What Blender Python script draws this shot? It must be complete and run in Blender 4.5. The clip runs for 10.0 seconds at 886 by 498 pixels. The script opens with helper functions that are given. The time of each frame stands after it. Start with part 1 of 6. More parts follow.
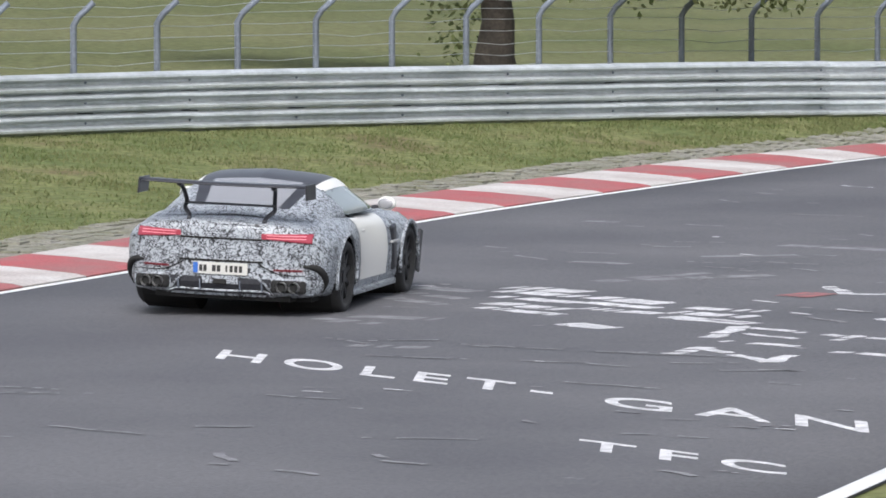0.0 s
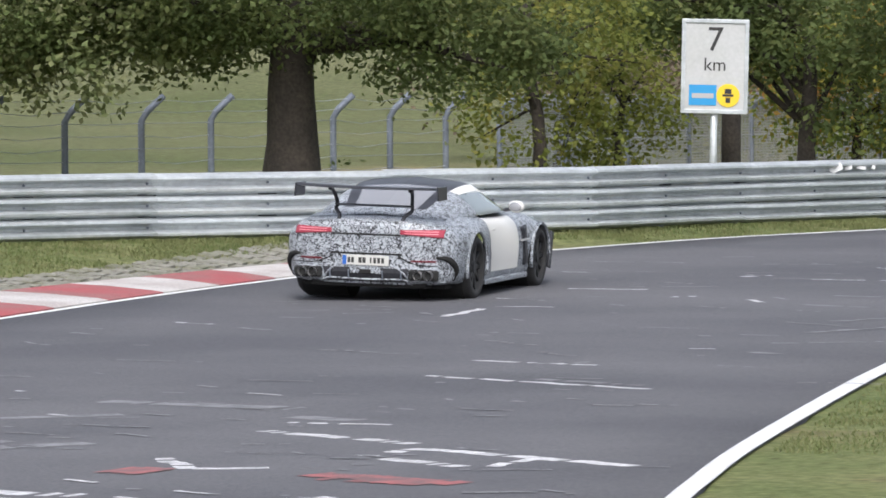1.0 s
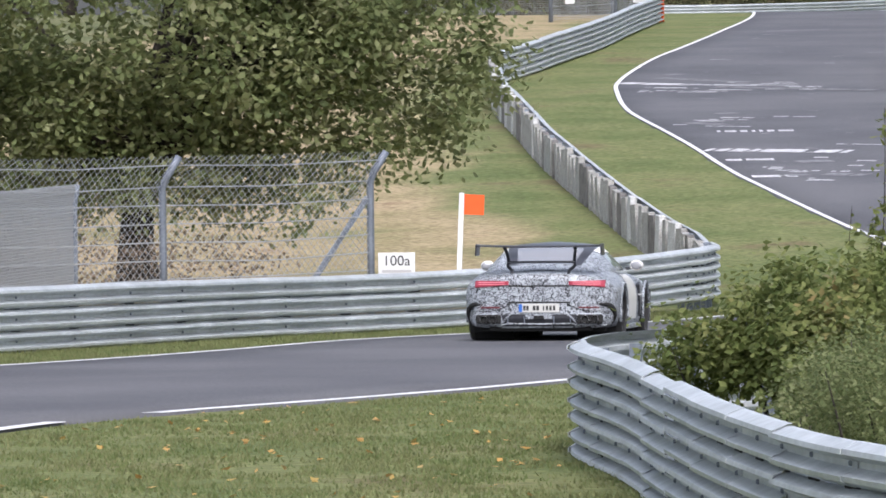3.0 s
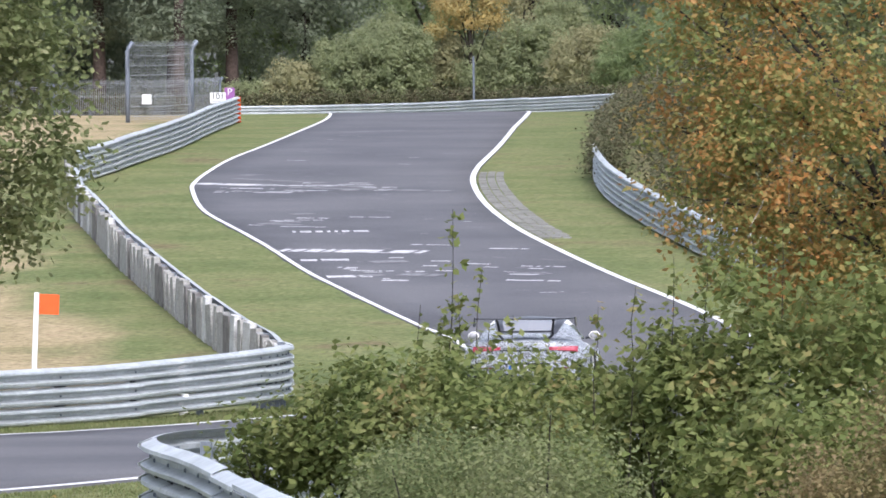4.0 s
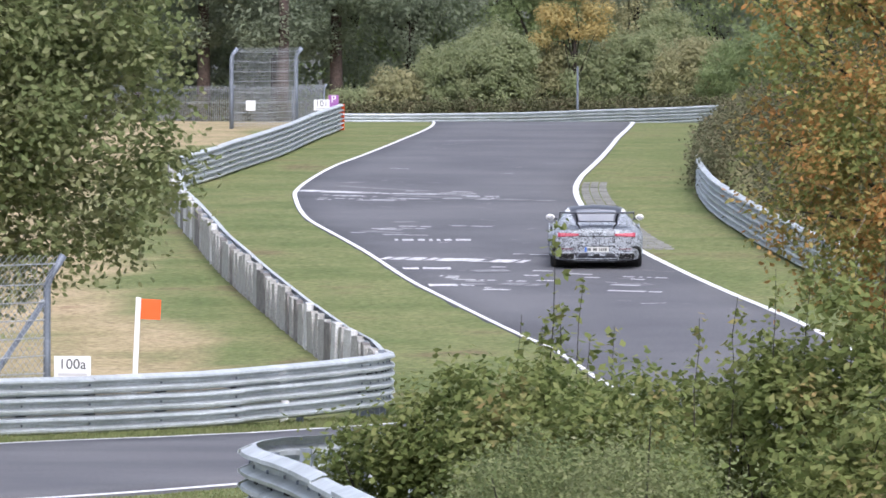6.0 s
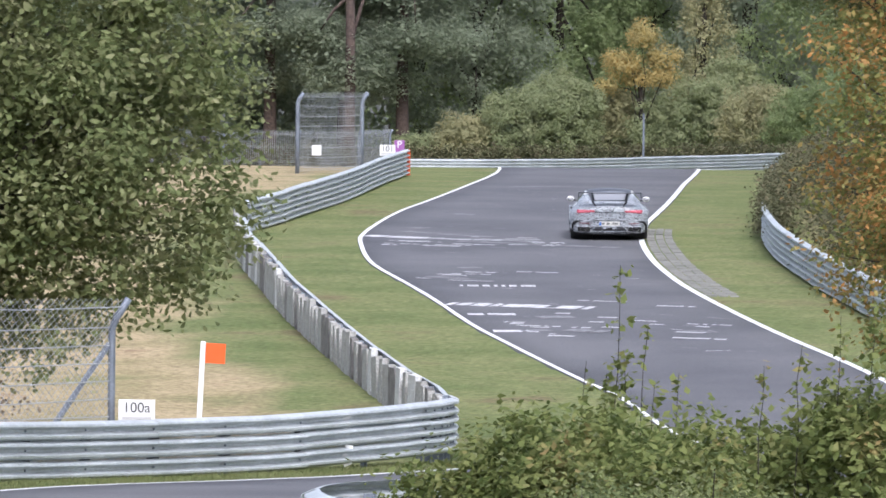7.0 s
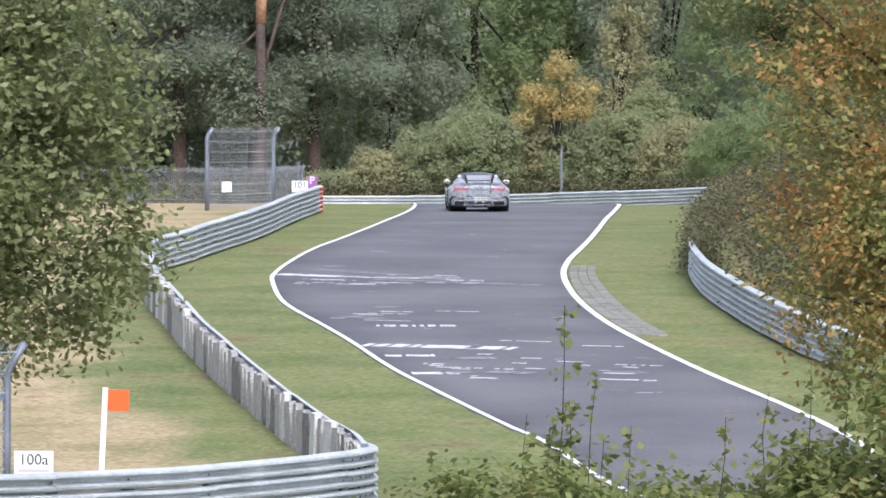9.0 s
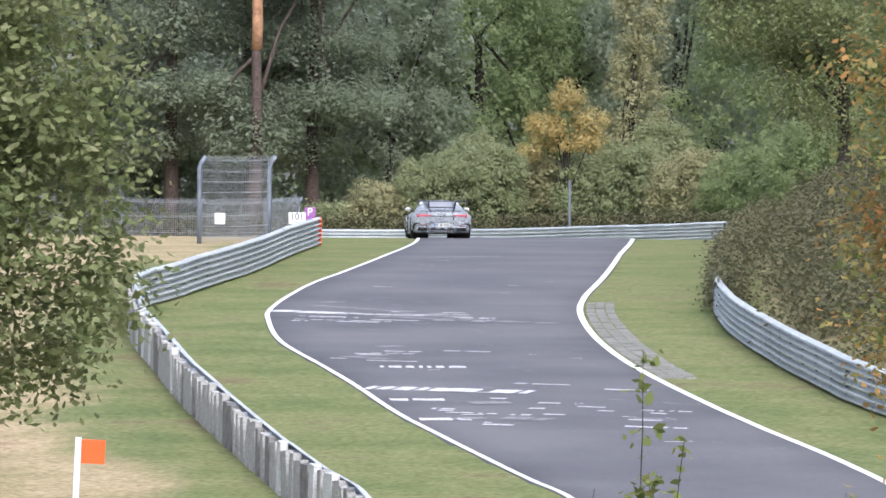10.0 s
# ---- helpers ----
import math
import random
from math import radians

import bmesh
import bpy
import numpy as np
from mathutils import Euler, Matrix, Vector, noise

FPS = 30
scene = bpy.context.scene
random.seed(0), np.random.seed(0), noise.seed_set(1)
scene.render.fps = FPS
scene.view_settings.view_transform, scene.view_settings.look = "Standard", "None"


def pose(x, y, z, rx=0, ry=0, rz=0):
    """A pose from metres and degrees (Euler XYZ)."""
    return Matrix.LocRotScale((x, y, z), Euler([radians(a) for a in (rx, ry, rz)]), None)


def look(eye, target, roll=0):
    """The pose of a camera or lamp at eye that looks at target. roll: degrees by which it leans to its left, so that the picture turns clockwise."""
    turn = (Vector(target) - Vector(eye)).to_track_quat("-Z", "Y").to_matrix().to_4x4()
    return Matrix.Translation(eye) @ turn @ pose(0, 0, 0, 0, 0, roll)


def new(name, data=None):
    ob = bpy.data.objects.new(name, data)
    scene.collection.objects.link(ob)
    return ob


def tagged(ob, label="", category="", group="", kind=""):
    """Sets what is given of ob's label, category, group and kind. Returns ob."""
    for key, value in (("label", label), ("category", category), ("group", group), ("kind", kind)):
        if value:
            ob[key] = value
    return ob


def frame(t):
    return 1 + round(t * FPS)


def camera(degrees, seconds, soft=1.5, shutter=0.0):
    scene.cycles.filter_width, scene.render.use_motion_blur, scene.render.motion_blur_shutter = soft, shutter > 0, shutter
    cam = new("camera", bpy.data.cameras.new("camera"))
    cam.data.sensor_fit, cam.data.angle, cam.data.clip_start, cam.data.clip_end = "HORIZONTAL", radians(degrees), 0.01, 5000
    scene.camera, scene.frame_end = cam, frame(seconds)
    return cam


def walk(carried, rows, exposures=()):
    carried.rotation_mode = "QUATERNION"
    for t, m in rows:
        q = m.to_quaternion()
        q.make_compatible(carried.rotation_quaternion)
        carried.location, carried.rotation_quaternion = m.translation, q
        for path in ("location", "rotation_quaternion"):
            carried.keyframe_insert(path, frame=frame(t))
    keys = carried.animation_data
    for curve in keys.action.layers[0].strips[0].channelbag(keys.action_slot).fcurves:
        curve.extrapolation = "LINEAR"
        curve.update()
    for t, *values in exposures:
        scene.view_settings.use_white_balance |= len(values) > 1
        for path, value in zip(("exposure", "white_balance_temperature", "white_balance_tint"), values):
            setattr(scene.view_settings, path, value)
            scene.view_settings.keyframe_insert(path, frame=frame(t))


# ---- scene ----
# ---------------------------------------------------------------- camera
def shot(x, y, z, heading, pitch, lean):
    """Camera pose: heading clockwise from +y, pitch up, lean turns the picture clockwise (degrees)."""
    return pose(x, y, z, 90, 0, -heading) @ pose(0, 0, 0, pitch, 0, 0) @ pose(0, 0, 0, 0, 0, lean)


cam = camera(7.476, 10.0, soft=1.7)
walk(cam, [
    (0, shot(10.18, -38.17, 4.95, -21.253, -3.719, -0.021)),
    (0.2, shot(9.05, -35.16, 4.80, -20.592, -3.532, -0.048)),
    (0.5, shot(7.71, -31.27, 4.51, -19.262, -2.903, -0.256)),
    (0.8, shot(6.18, -26.73, 4.39, -16.707, -2.877, -0.283)),
    (1, shot(5.17, -23.03, 4.22, -15.515, -2.699, -0.355)),
    (1.2, shot(3.97, -18.22, 3.82, -13.826, -2.527, -0.319)),
    (1.5, shot(1.73, -9.70, 3.38, -11.035, -2.111, -0.433)),
    (1.7, shot(0.64, -4.10, 3.01, -9.647, -1.735, -0.847)),
    (2, shot(-0.42, 2.63, 2.84, -7.691, -2.083, -0.547)),
    (2.2, shot(-0.48, 3.30, 2.98, -6.505, -1.813, -0.396)),
    (3.3, shot(0.00, 0.00, 3.10, -2.636, -1.258, -0.756)),
    (3.5, shot(0.00, 0.00, 3.10, -1.804, -1.057, -0.762)),
    (4, shot(0.00, 0.00, 3.10, -0.080, -0.582, -0.509)),
    (4.5, shot(0.00, 0.00, 3.10, 0.833, -0.533, -0.217)),
    (5, shot(0.00, 0.00, 3.10, 0.624, -0.650, -0.014)),
    (5.5, shot(0.00, 0.00, 3.10, 0.004, -0.586, 0.049)),
    (6, shot(0.00, 0.00, 3.10, -0.942, -0.502, 0.163)),
    (6.2, shot(0.00, 0.00, 3.10, -1.247, -0.414, 0.304)),
    (7.3, shot(0.00, 0.00, 3.10, -1.500, 0.061, 0.539)),
    (7.5, shot(0.00, 0.00, 3.10, -1.388, 0.198, 0.556)),
    (8, shot(0.00, 0.00, 3.10, -0.871, 0.272, 0.411)),
    (8.5, shot(0.00, 0.00, 3.10, -0.374, 0.253, 0.260)),
    (9, shot(-0.25, 6.72, 3.09, -0.754, 0.209, 0.186)),
    (9.5, shot(-0.70, 18.66, 3.07, -0.556, 0.386, 0.603)),
    (10, shot(-0.70, 18.66, 3.07, -0.720, 0.528, 0.395)),
], exposures=[(0, 0.77, 6320, 11), (1.2, 0.84, 6300, 12), (2.2, 0.93, 6150, 14), (3.5, 0.97, 6100, 15), (4.5, 1.34, 5960, 16), (5, 1.38, 5960, 16), (6, 1.12, 5980, 16), (7.5, 1.1, 5960, 15), (10, 1.25, 5960, 15)])

# ---------------------------------------------------------------- light
world = bpy.data.worlds.new("overcast_sky")
scene.world = world
world.use_nodes = True
wn = world.node_tree.nodes
sky = wn.new("ShaderNodeTexSky")
sky.sky_type, sky.sun_disc = "NISHITA", False
sky.sun_elevation, sky.sun_rotation = radians(48), radians(166)
sky.air_density, sky.dust_density, sky.ozone_density = 1.0, 4.0, 1.0
wn["Background"].inputs["Strength"].default_value = 0.13
veil = wn.new("ShaderNodeHueSaturation")
veil.inputs["Saturation"].default_value = 0.5
world.node_tree.links.new(sky.outputs["Color"], veil.inputs["Color"])
world.node_tree.links.new(veil.outputs["Color"], wn["Background"].inputs["Color"])
sun = new("sun", bpy.data.lights.new("sun", "SUN"))
sun.data.energy, sun.data.angle, sun.data.color = 1.3, radians(25), (1.0, 0.985, 0.96)
sun.matrix_world = look((0, 0, 60), (-30 * math.sin(radians(166)), -30 * math.cos(radians(166)), 60 - 33))

# ---------------------------------------------------------------- materials
def mat(name, base, rough=0.7, metal=0.0, second=None, scale=3.0, grain=0.0, grain_scale=60.0,
        bump=0.0, bump_scale=40.0, spec=0.4, glow=None):
    """A principled material: two colours blended by coarse noise, fine grain and relief, in object space."""
    m = bpy.data.materials.new(name)
    m.use_nodes = True
    nt = m.node_tree
    b = nt.nodes["Principled BSDF"]
    b.inputs["Roughness"].default_value, b.inputs["Metallic"].default_value = rough, metal
    b.inputs["Specular IOR Level"].default_value = spec
    b.inputs["Base Color"].default_value = (*base, 1)
    co = nt.nodes.new("ShaderNodeTexCoord")
    if second:
        n1 = nt.nodes.new("ShaderNodeTexNoise")
        n1.inputs["Scale"].default_value, n1.inputs["Detail"].default_value = scale, 6
        nt.links.new(co.outputs["Object"], n1.inputs["Vector"])
        r = nt.nodes.new("ShaderNodeValToRGB")
        r.color_ramp.elements[0].position, r.color_ramp.elements[1].position = 0.36, 0.64
        r.color_ramp.elements[0].color, r.color_ramp.elements[1].color = (*base, 1), (*second, 1)
        nt.links.new(n1.outputs["Fac"], r.inputs["Fac"])
        out = r.outputs["Color"]
        if grain:
            n2 = nt.nodes.new("ShaderNodeTexNoise")
            n2.inputs["Scale"].default_value, n2.inputs["Detail"].default_value = grain_scale, 4
            nt.links.new(co.outputs["Object"], n2.inputs["Vector"])
            mr = nt.nodes.new("ShaderNodeMapRange")
            mr.inputs["From Min"].default_value, mr.inputs["From Max"].default_value = 0.3, 0.7
            mr.inputs["To Min"].default_value, mr.inputs["To Max"].default_value = 1 - grain, 1 + grain
            nt.links.new(n2.outputs["Fac"], mr.inputs["Value"])
            mx = nt.nodes.new("ShaderNodeVectorMath")
            mx.operation = "SCALE"
            nt.links.new(out, mx.inputs[0])
            nt.links.new(mr.outputs["Result"], mx.inputs["Scale"])
            out = mx.outputs["Vector"]
        nt.links.new(out, b.inputs["Base Color"])
    if bump:
        n3 = nt.nodes.new("ShaderNodeTexNoise")
        n3.inputs["Scale"].default_value, n3.inputs["Detail"].default_value = bump_scale, 5
        nt.links.new(co.outputs["Object"], n3.inputs["Vector"])
        bp = nt.nodes.new("ShaderNodeBump")
        bp.inputs["Strength"].default_value, bp.inputs["Distance"].default_value = bump, 0.02
        nt.links.new(n3.outputs["Fac"], bp.inputs["Height"])
        nt.links.new(bp.outputs["Normal"], b.inputs["Normal"])
    if glow:
        b.inputs["Emission Color"].default_value, b.inputs["Emission Strength"].default_value = (*glow[:3], 1), glow[3]
    return m


def leaf_mat(name, colours, through_light=0.35, rough=0.55):
    """Leaves: each island takes its colour from a ramp at random; some light passes through."""
    m = bpy.data.materials.new(name)
    m.use_nodes = True
    nt = m.node_tree
    b = nt.nodes["Principled BSDF"]
    b.inputs["Roughness"].default_value, b.inputs["Specular IOR Level"].default_value = rough, 0.12
    geo = nt.nodes.new("ShaderNodeNewGeometry")
    r = nt.nodes.new("ShaderNodeValToRGB")
    r.color_ramp.interpolation = "LINEAR"
    while len(r.color_ramp.elements) < len(colours):
        r.color_ramp.elements.new(0.5)
    for i, (e, c) in enumerate(zip(r.color_ramp.elements, colours)):
        e.position, e.color = i / (len(colours) - 1), (*c, 1)
    co, patch = nt.nodes.new("ShaderNodeTexCoord"), nt.nodes.new("ShaderNodeTexNoise")
    patch.inputs["Scale"].default_value, patch.inputs["Detail"].default_value = 1.1, 2.0
    nt.links.new(co.outputs["Object"], patch.inputs["Vector"])
    span = nt.nodes.new("ShaderNodeMapRange")
    span.inputs["From Min"].default_value, span.inputs["From Max"].default_value = 0.33, 0.67
    nt.links.new(patch.outputs["Fac"], span.inputs["Value"])
    blend = nt.nodes.new("ShaderNodeMix")
    blend.inputs[0].default_value = 0.5
    nt.links.new(geo.outputs["Random Per Island"], blend.inputs[2])
    nt.links.new(span.outputs["Result"], blend.inputs[3])
    nt.links.new(blend.outputs[0], r.inputs["Fac"])
    nt.links.new(r.outputs["Color"], b.inputs["Base Color"])
    tr = nt.nodes.new("ShaderNodeBsdfTranslucent")
    nt.links.new(r.outputs["Color"], tr.inputs["Color"])
    mx = nt.nodes.new("ShaderNodeMixShader")
    mx.inputs["Fac"].default_value = through_light
    nt.links.new(b.outputs["BSDF"], mx.inputs[1])
    nt.links.new(tr.outputs["BSDF"], mx.inputs[2])
    nt.links.new(mx.outputs["Shader"], nt.nodes["Material Output"].inputs["Surface"])
    return m


M_ASPHALT = mat("asphalt", (0.08, 0.08, 0.087), 0.75, 0, (0.118, 0.117, 0.123), 0.22, 0.22, 25, 0.25, 60, 0.35)
M_LINE = mat("road_paint", (0.72, 0.72, 0.72), 0.6, 0, (0.6, 0.6, 0.6), 1.5, 0.08, 30)
M_CHALK = mat("worn_paint", (0.62, 0.62, 0.63), 0.8, 0, (0.4, 0.4, 0.41), 6, 0.2, 40)
M_FAINT = mat("faded_paint", (0.24, 0.24, 0.25), 0.8, 0, (0.15, 0.15, 0.16), 5, 0.2, 40)
M_REDPAINT = mat("faded_red_paint", (0.35, 0.12, 0.12), 0.8, 0, (0.16, 0.1, 0.1), 3, 0.2, 40)
M_KERB_RED = mat("kerb_red", (0.36, 0.075, 0.08), 0.7, 0, (0.28, 0.12, 0.115), 1.2, 0.2, 30)
M_KERB_WHITE = mat("kerb_white", (0.52, 0.5, 0.48), 0.7, 0, (0.4, 0.36, 0.34), 1.2, 0.2, 30)
M_PAVER = mat("grass_paver", (0.24, 0.23, 0.2), 0.9, 0, (0.16, 0.16, 0.11), 2.5, 0.3, 20, 0.5, 12)
M_PAVER_PALE = mat("pale_paver", (0.2, 0.197, 0.18), 0.9, 0, (0.15, 0.15, 0.13), 1.5, 0.2, 20, 0.3, 12)
M_STEEL = mat("galvanised_steel", (0.52, 0.55, 0.565), 0.48, 0.35, (0.41, 0.44, 0.45), 1.3, 0.12, 9, 0.05, 30)
M_STEEL_NEW = mat("bright_zinc", (0.66, 0.69, 0.7), 0.45, 0.5, (0.55, 0.58, 0.6), 1.3, 0.1, 9)
M_POST = mat("post_steel", (0.19, 0.215, 0.255), 0.55, 0.3, (0.145, 0.165, 0.2), 2, 0.15, 20)
M_MESHWIRE = mat("fence_wire", (0.36, 0.38, 0.4), 0.5, 0.3)
M_DARK = mat("dark_hole", (0.015, 0.015, 0.015), 0.9)
M_WOOD = mat("weathered_timber", (0.36, 0.36, 0.345), 0.9, 0, (0.27, 0.265, 0.25), 4, 0.3, 30, 0.4, 25)
M_WOOD_DARK = mat("dark_timber", (0.2, 0.19, 0.185), 0.9, 0, (0.11, 0.105, 0.1), 4, 0.3, 30, 0.4, 25)
M_WOOD_PALE = mat("pale_timber", (0.55, 0.56, 0.56), 0.9, 0, (0.45, 0.45, 0.44), 4, 0.3, 30, 0.4, 25)
M_BARK = mat("bark", (0.026, 0.022, 0.018), 0.95, 0, (0.046, 0.038, 0.03), 3, 0.4, 20, 1.0, 14)
M_PINE_UPPER = mat("orange_pine_bark", (0.36, 0.2, 0.11), 0.95, 0, (0.24, 0.13, 0.075), 3, 0.3, 10, 0.8, 14)
M_TWIG = mat("pale_twig", (0.3, 0.27, 0.23), 0.9, 0, (0.2, 0.17, 0.14), 6)
M_PINEBARK = mat("pine_bark", (0.085, 0.06, 0.05), 0.95, 0, (0.06, 0.045, 0.04), 3, 0.4, 10, 1.0, 14)
M_WHITE = mat("white_sheet", (0.66, 0.67, 0.67), 0.5, 0, (0.6, 0.6, 0.6), 2, 0.04, 20)
M_SIGN = mat("matt_white_sheet", (0.46, 0.47, 0.47), 0.6, 0, (0.42, 0.43, 0.42), 2, 0.05, 20)
M_ORANGE = mat("orange_sheet", (0.8, 0.1, 0.015), 0.5, 0, (0.74, 0.09, 0.012), 3)
M_BLACKINK = mat("black_ink", (0.03, 0.03, 0.03), 0.6)
M_BLUEINK = mat("blue_ink", (0.03, 0.27, 0.55), 0.5)
M_YELLOWINK = mat("yellow_ink", (0.75, 0.52, 0.03), 0.5)
M_GREYINK = mat("grey_ink", (0.4, 0.4, 0.4), 0.6)
M_VIOLET = mat("violet_sheet", (0.25, 0.09, 0.28), 0.6)


def ground_mat():
    """Verge grass, tan dry grass and meadow in one surface, blended where each kind grows."""
    m = bpy.data.materials.new("ground_cover")
    m.use_nodes = True
    nt = m.node_tree
    b = nt.nodes["Principled BSDF"]
    b.inputs["Roughness"].default_value, b.inputs["Specular IOR Level"].default_value = 0.95, 0.1
    co = nt.nodes.new("ShaderNodeTexCoord")

    def cloud(scale, detail=6.0):
        n = nt.nodes.new("ShaderNodeTexNoise")
        n.inputs["Scale"].default_value, n.inputs["Detail"].default_value = scale, detail
        n.inputs["Roughness"].default_value = 0.62
        nt.links.new(co.outputs["Object"], n.inputs["Vector"])
        return n.outputs["Fac"]

    def ramp(fac, stops):
        r = nt.nodes.new("ShaderNodeValToRGB")
        while len(r.color_ramp.elements) < len(stops):
            r.color_ramp.elements.new(0.5)
        for e, (p, c) in zip(r.color_ramp.elements, stops):
            e.position, e.color = p, (*c, 1)
        nt.links.new(fac, r.inputs["Fac"])
        return r.outputs["Color"]

    def mix(kind, fac, a, c):
        n = nt.nodes.new("ShaderNodeMix")
        n.data_type, n.blend_type = "RGBA", kind
        if isinstance(fac, float):
            n.inputs[0].default_value = fac
        else:
            nt.links.new(fac, n.inputs[0])
        nt.links.new(a, n.inputs[6])
        nt.links.new(c, n.inputs[7])
        return n.outputs[2]

    patch, fine = cloud(0.35), cloud(7.0)
    green = ramp(patch, [(0.32, (0.105, 0.136, 0.053)), (0.45, (0.138, 0.16, 0.067)), (0.57, (0.17, 0.182, 0.082)), (0.68, (0.155, 0.132, 0.074))])
    tan = ramp(patch, [(0.34, (0.2, 0.19, 0.095)), (0.44, (0.29, 0.24, 0.14)), (0.6, (0.37, 0.295, 0.185)), (0.72, (0.25, 0.175, 0.115))])
    field = ramp(cloud(0.11), [(0.36, (0.108, 0.124, 0.056)), (0.6, (0.15, 0.155, 0.08))])
    kinds = []
    for label in ("dryness", "meadow"):
        at_node = nt.nodes.new("ShaderNodeAttribute")
        at_node.attribute_name = label
        kinds.append(at_node.outputs["Fac"])
    c = mix("MIX", kinds[1], mix("MIX", kinds[0], green, tan), field)
    grain = ramp(fine, [(0.3, (0.45, 0.45, 0.42)), (0.7, (1.4, 1.4, 1.35))])
    nt.links.new(mix("MULTIPLY", 0.8, c, grain), b.inputs["Base Color"])
    bp = nt.nodes.new("ShaderNodeBump")
    bp.inputs["Strength"].default_value, bp.inputs["Distance"].default_value = 0.7, 0.06
    nt.links.new(cloud(11.0), bp.inputs["Height"])
    nt.links.new(bp.outputs["Normal"], b.inputs["Normal"])
    return m


M_GROUND = ground_mat()
L_OAK = leaf_mat("oak_leaves", [(0.11, 0.14, 0.06), (0.17, 0.205, 0.085), (0.235, 0.255, 0.12), (0.33, 0.33, 0.19)], 0.5)
L_DARK = leaf_mat("dark_leaves", [(0.07, 0.1, 0.035), (0.12, 0.155, 0.055), (0.185, 0.2, 0.075)], 0.5)
L_YELLOW = leaf_mat("yellowing_leaves", [(0.14, 0.17, 0.045), (0.18, 0.21, 0.05), (0.24, 0.25, 0.065), (0.36, 0.31, 0.08)], 0.5)
L_ORANGE = leaf_mat("turning_leaves", [(0.12, 0.165, 0.036), (0.155, 0.205, 0.045), (0.22, 0.245, 0.052), (0.36, 0.26, 0.065), (0.48, 0.2, 0.075)], 0.5)
L_BUSH = leaf_mat("bush_leaves", [(0.085, 0.118, 0.036), (0.132, 0.165, 0.052), (0.172, 0.2, 0.066), (0.225, 0.245, 0.09), (0.3, 0.22, 0.095)], 0.47)
L_BRAMBLE = leaf_mat("bramble_leaves", [(0.085, 0.095, 0.05), (0.13, 0.13, 0.07), (0.165, 0.135, 0.085)], 0.4)
L_AUTUMN = leaf_mat("autumn_leaves", [(0.14, 0.19, 0.065), (0.2, 0.24, 0.08), (0.28, 0.27, 0.095), (0.38, 0.27, 0.1), (0.47, 0.26, 0.1), (0.58, 0.27, 0.085)], 0.52)
# L_FAR and L_SHRUB: the haze of distance is mixed in as paler green
L_FAR = leaf_mat("hazed_far_leaves", [(0.245, 0.31, 0.15), (0.285, 0.345, 0.175), (0.335, 0.38, 0.2)], 0.68)
L_SHRUB = leaf_mat("hazed_shrub_leaves", [(0.26, 0.3, 0.165), (0.3, 0.335, 0.185), (0.345, 0.36, 0.205)], 0.6)
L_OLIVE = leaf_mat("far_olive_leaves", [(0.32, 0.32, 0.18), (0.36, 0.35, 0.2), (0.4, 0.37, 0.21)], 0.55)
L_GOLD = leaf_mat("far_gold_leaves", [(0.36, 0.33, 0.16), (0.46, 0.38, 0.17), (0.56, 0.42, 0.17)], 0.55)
L_FALLEN = leaf_mat("fallen_leaf", [(0.3, 0.2, 0.07), (0.42, 0.3, 0.1), (0.5, 0.28, 0.09), (0.4, 0.36, 0.2)], 0.2)
L_STALK = leaf_mat("seed_heads", [(0.15, 0.14, 0.06), (0.2, 0.17, 0.078), (0.25, 0.195, 0.097), (0.29, 0.225, 0.125)], 0.45)
L_HEATH = leaf_mat("heath_leaves", [(0.12, 0.10, 0.07), (0.2, 0.16, 0.12), (0.26, 0.2, 0.15)], 0.35)
# needle colour lifted towards grey to stand for haze over the far pines
L_PINE = leaf_mat("hazed_pine_needles", [(0.25, 0.29, 0.21), (0.28, 0.32, 0.23), (0.31, 0.345, 0.25)], 0.68)
L_BLADE = leaf_mat("grass_blades", [(0.105, 0.14, 0.05), (0.145, 0.175, 0.068), (0.19, 0.195, 0.09), (0.125, 0.155, 0.058)], 0.3)


# ---------------------------------------------------------------- mesh helpers
def mesh_of(name, verts, faces, material, smooth=False):
    me = bpy.data.meshes.new(name)
    me.from_pydata([tuple(v) for v in verts], [], [tuple(f) for f in faces])
    if material:
        me.materials.append(material)
    if smooth:
        me.shade_smooth()
    me.update()
    return me


def part(name, data, parent, label="", material=None):
    """Link a mesh (or a bmesh) as one object under parent."""
    if isinstance(data, bmesh.types.BMesh):
        me = bpy.data.meshes.new(name)
        data.normal_update()
        data.to_mesh(me)
        data.free()
        data = me
    if material:
        data.materials.clear()
        data.materials.append(material)
    ob = new(name, data)
    ob.parent = parent
    return tagged(ob, label)


def thing(name, label, category, m=None, group="", kind="", data=None):
    ob = new(name, data)
    if m is not None:
        ob.matrix_basis = m
    return tagged(ob, label, category, group, kind)


def spline(points, n):
    """Catmull-Rom through the points, n samples evenly along the length."""
    p = np.array(points, float)
    p = np.vstack([2 * p[0] - p[1], p, 2 * p[-1] - p[-2]])
    out = []
    for i in range(1, len(p) - 2):
        for u in np.linspace(0, 1, 24, endpoint=False):
            a, b, c, d = p[i - 1:i + 3]
            out.append(0.5 * (2 * b + (c - a) * u + (2 * a - 5 * b + 4 * c - d) * u ** 2 + (3 * b - a - 3 * c + d) * u ** 3))
    out = np.array(out + [p[-2]])
    s = np.r_[0, np.cumsum(np.linalg.norm(np.diff(out, axis=0), axis=1))]
    t = np.linspace(0, s[-1], n)
    return np.stack([np.interp(t, s, out[:, k]) for k in range(p.shape[1])], 1)


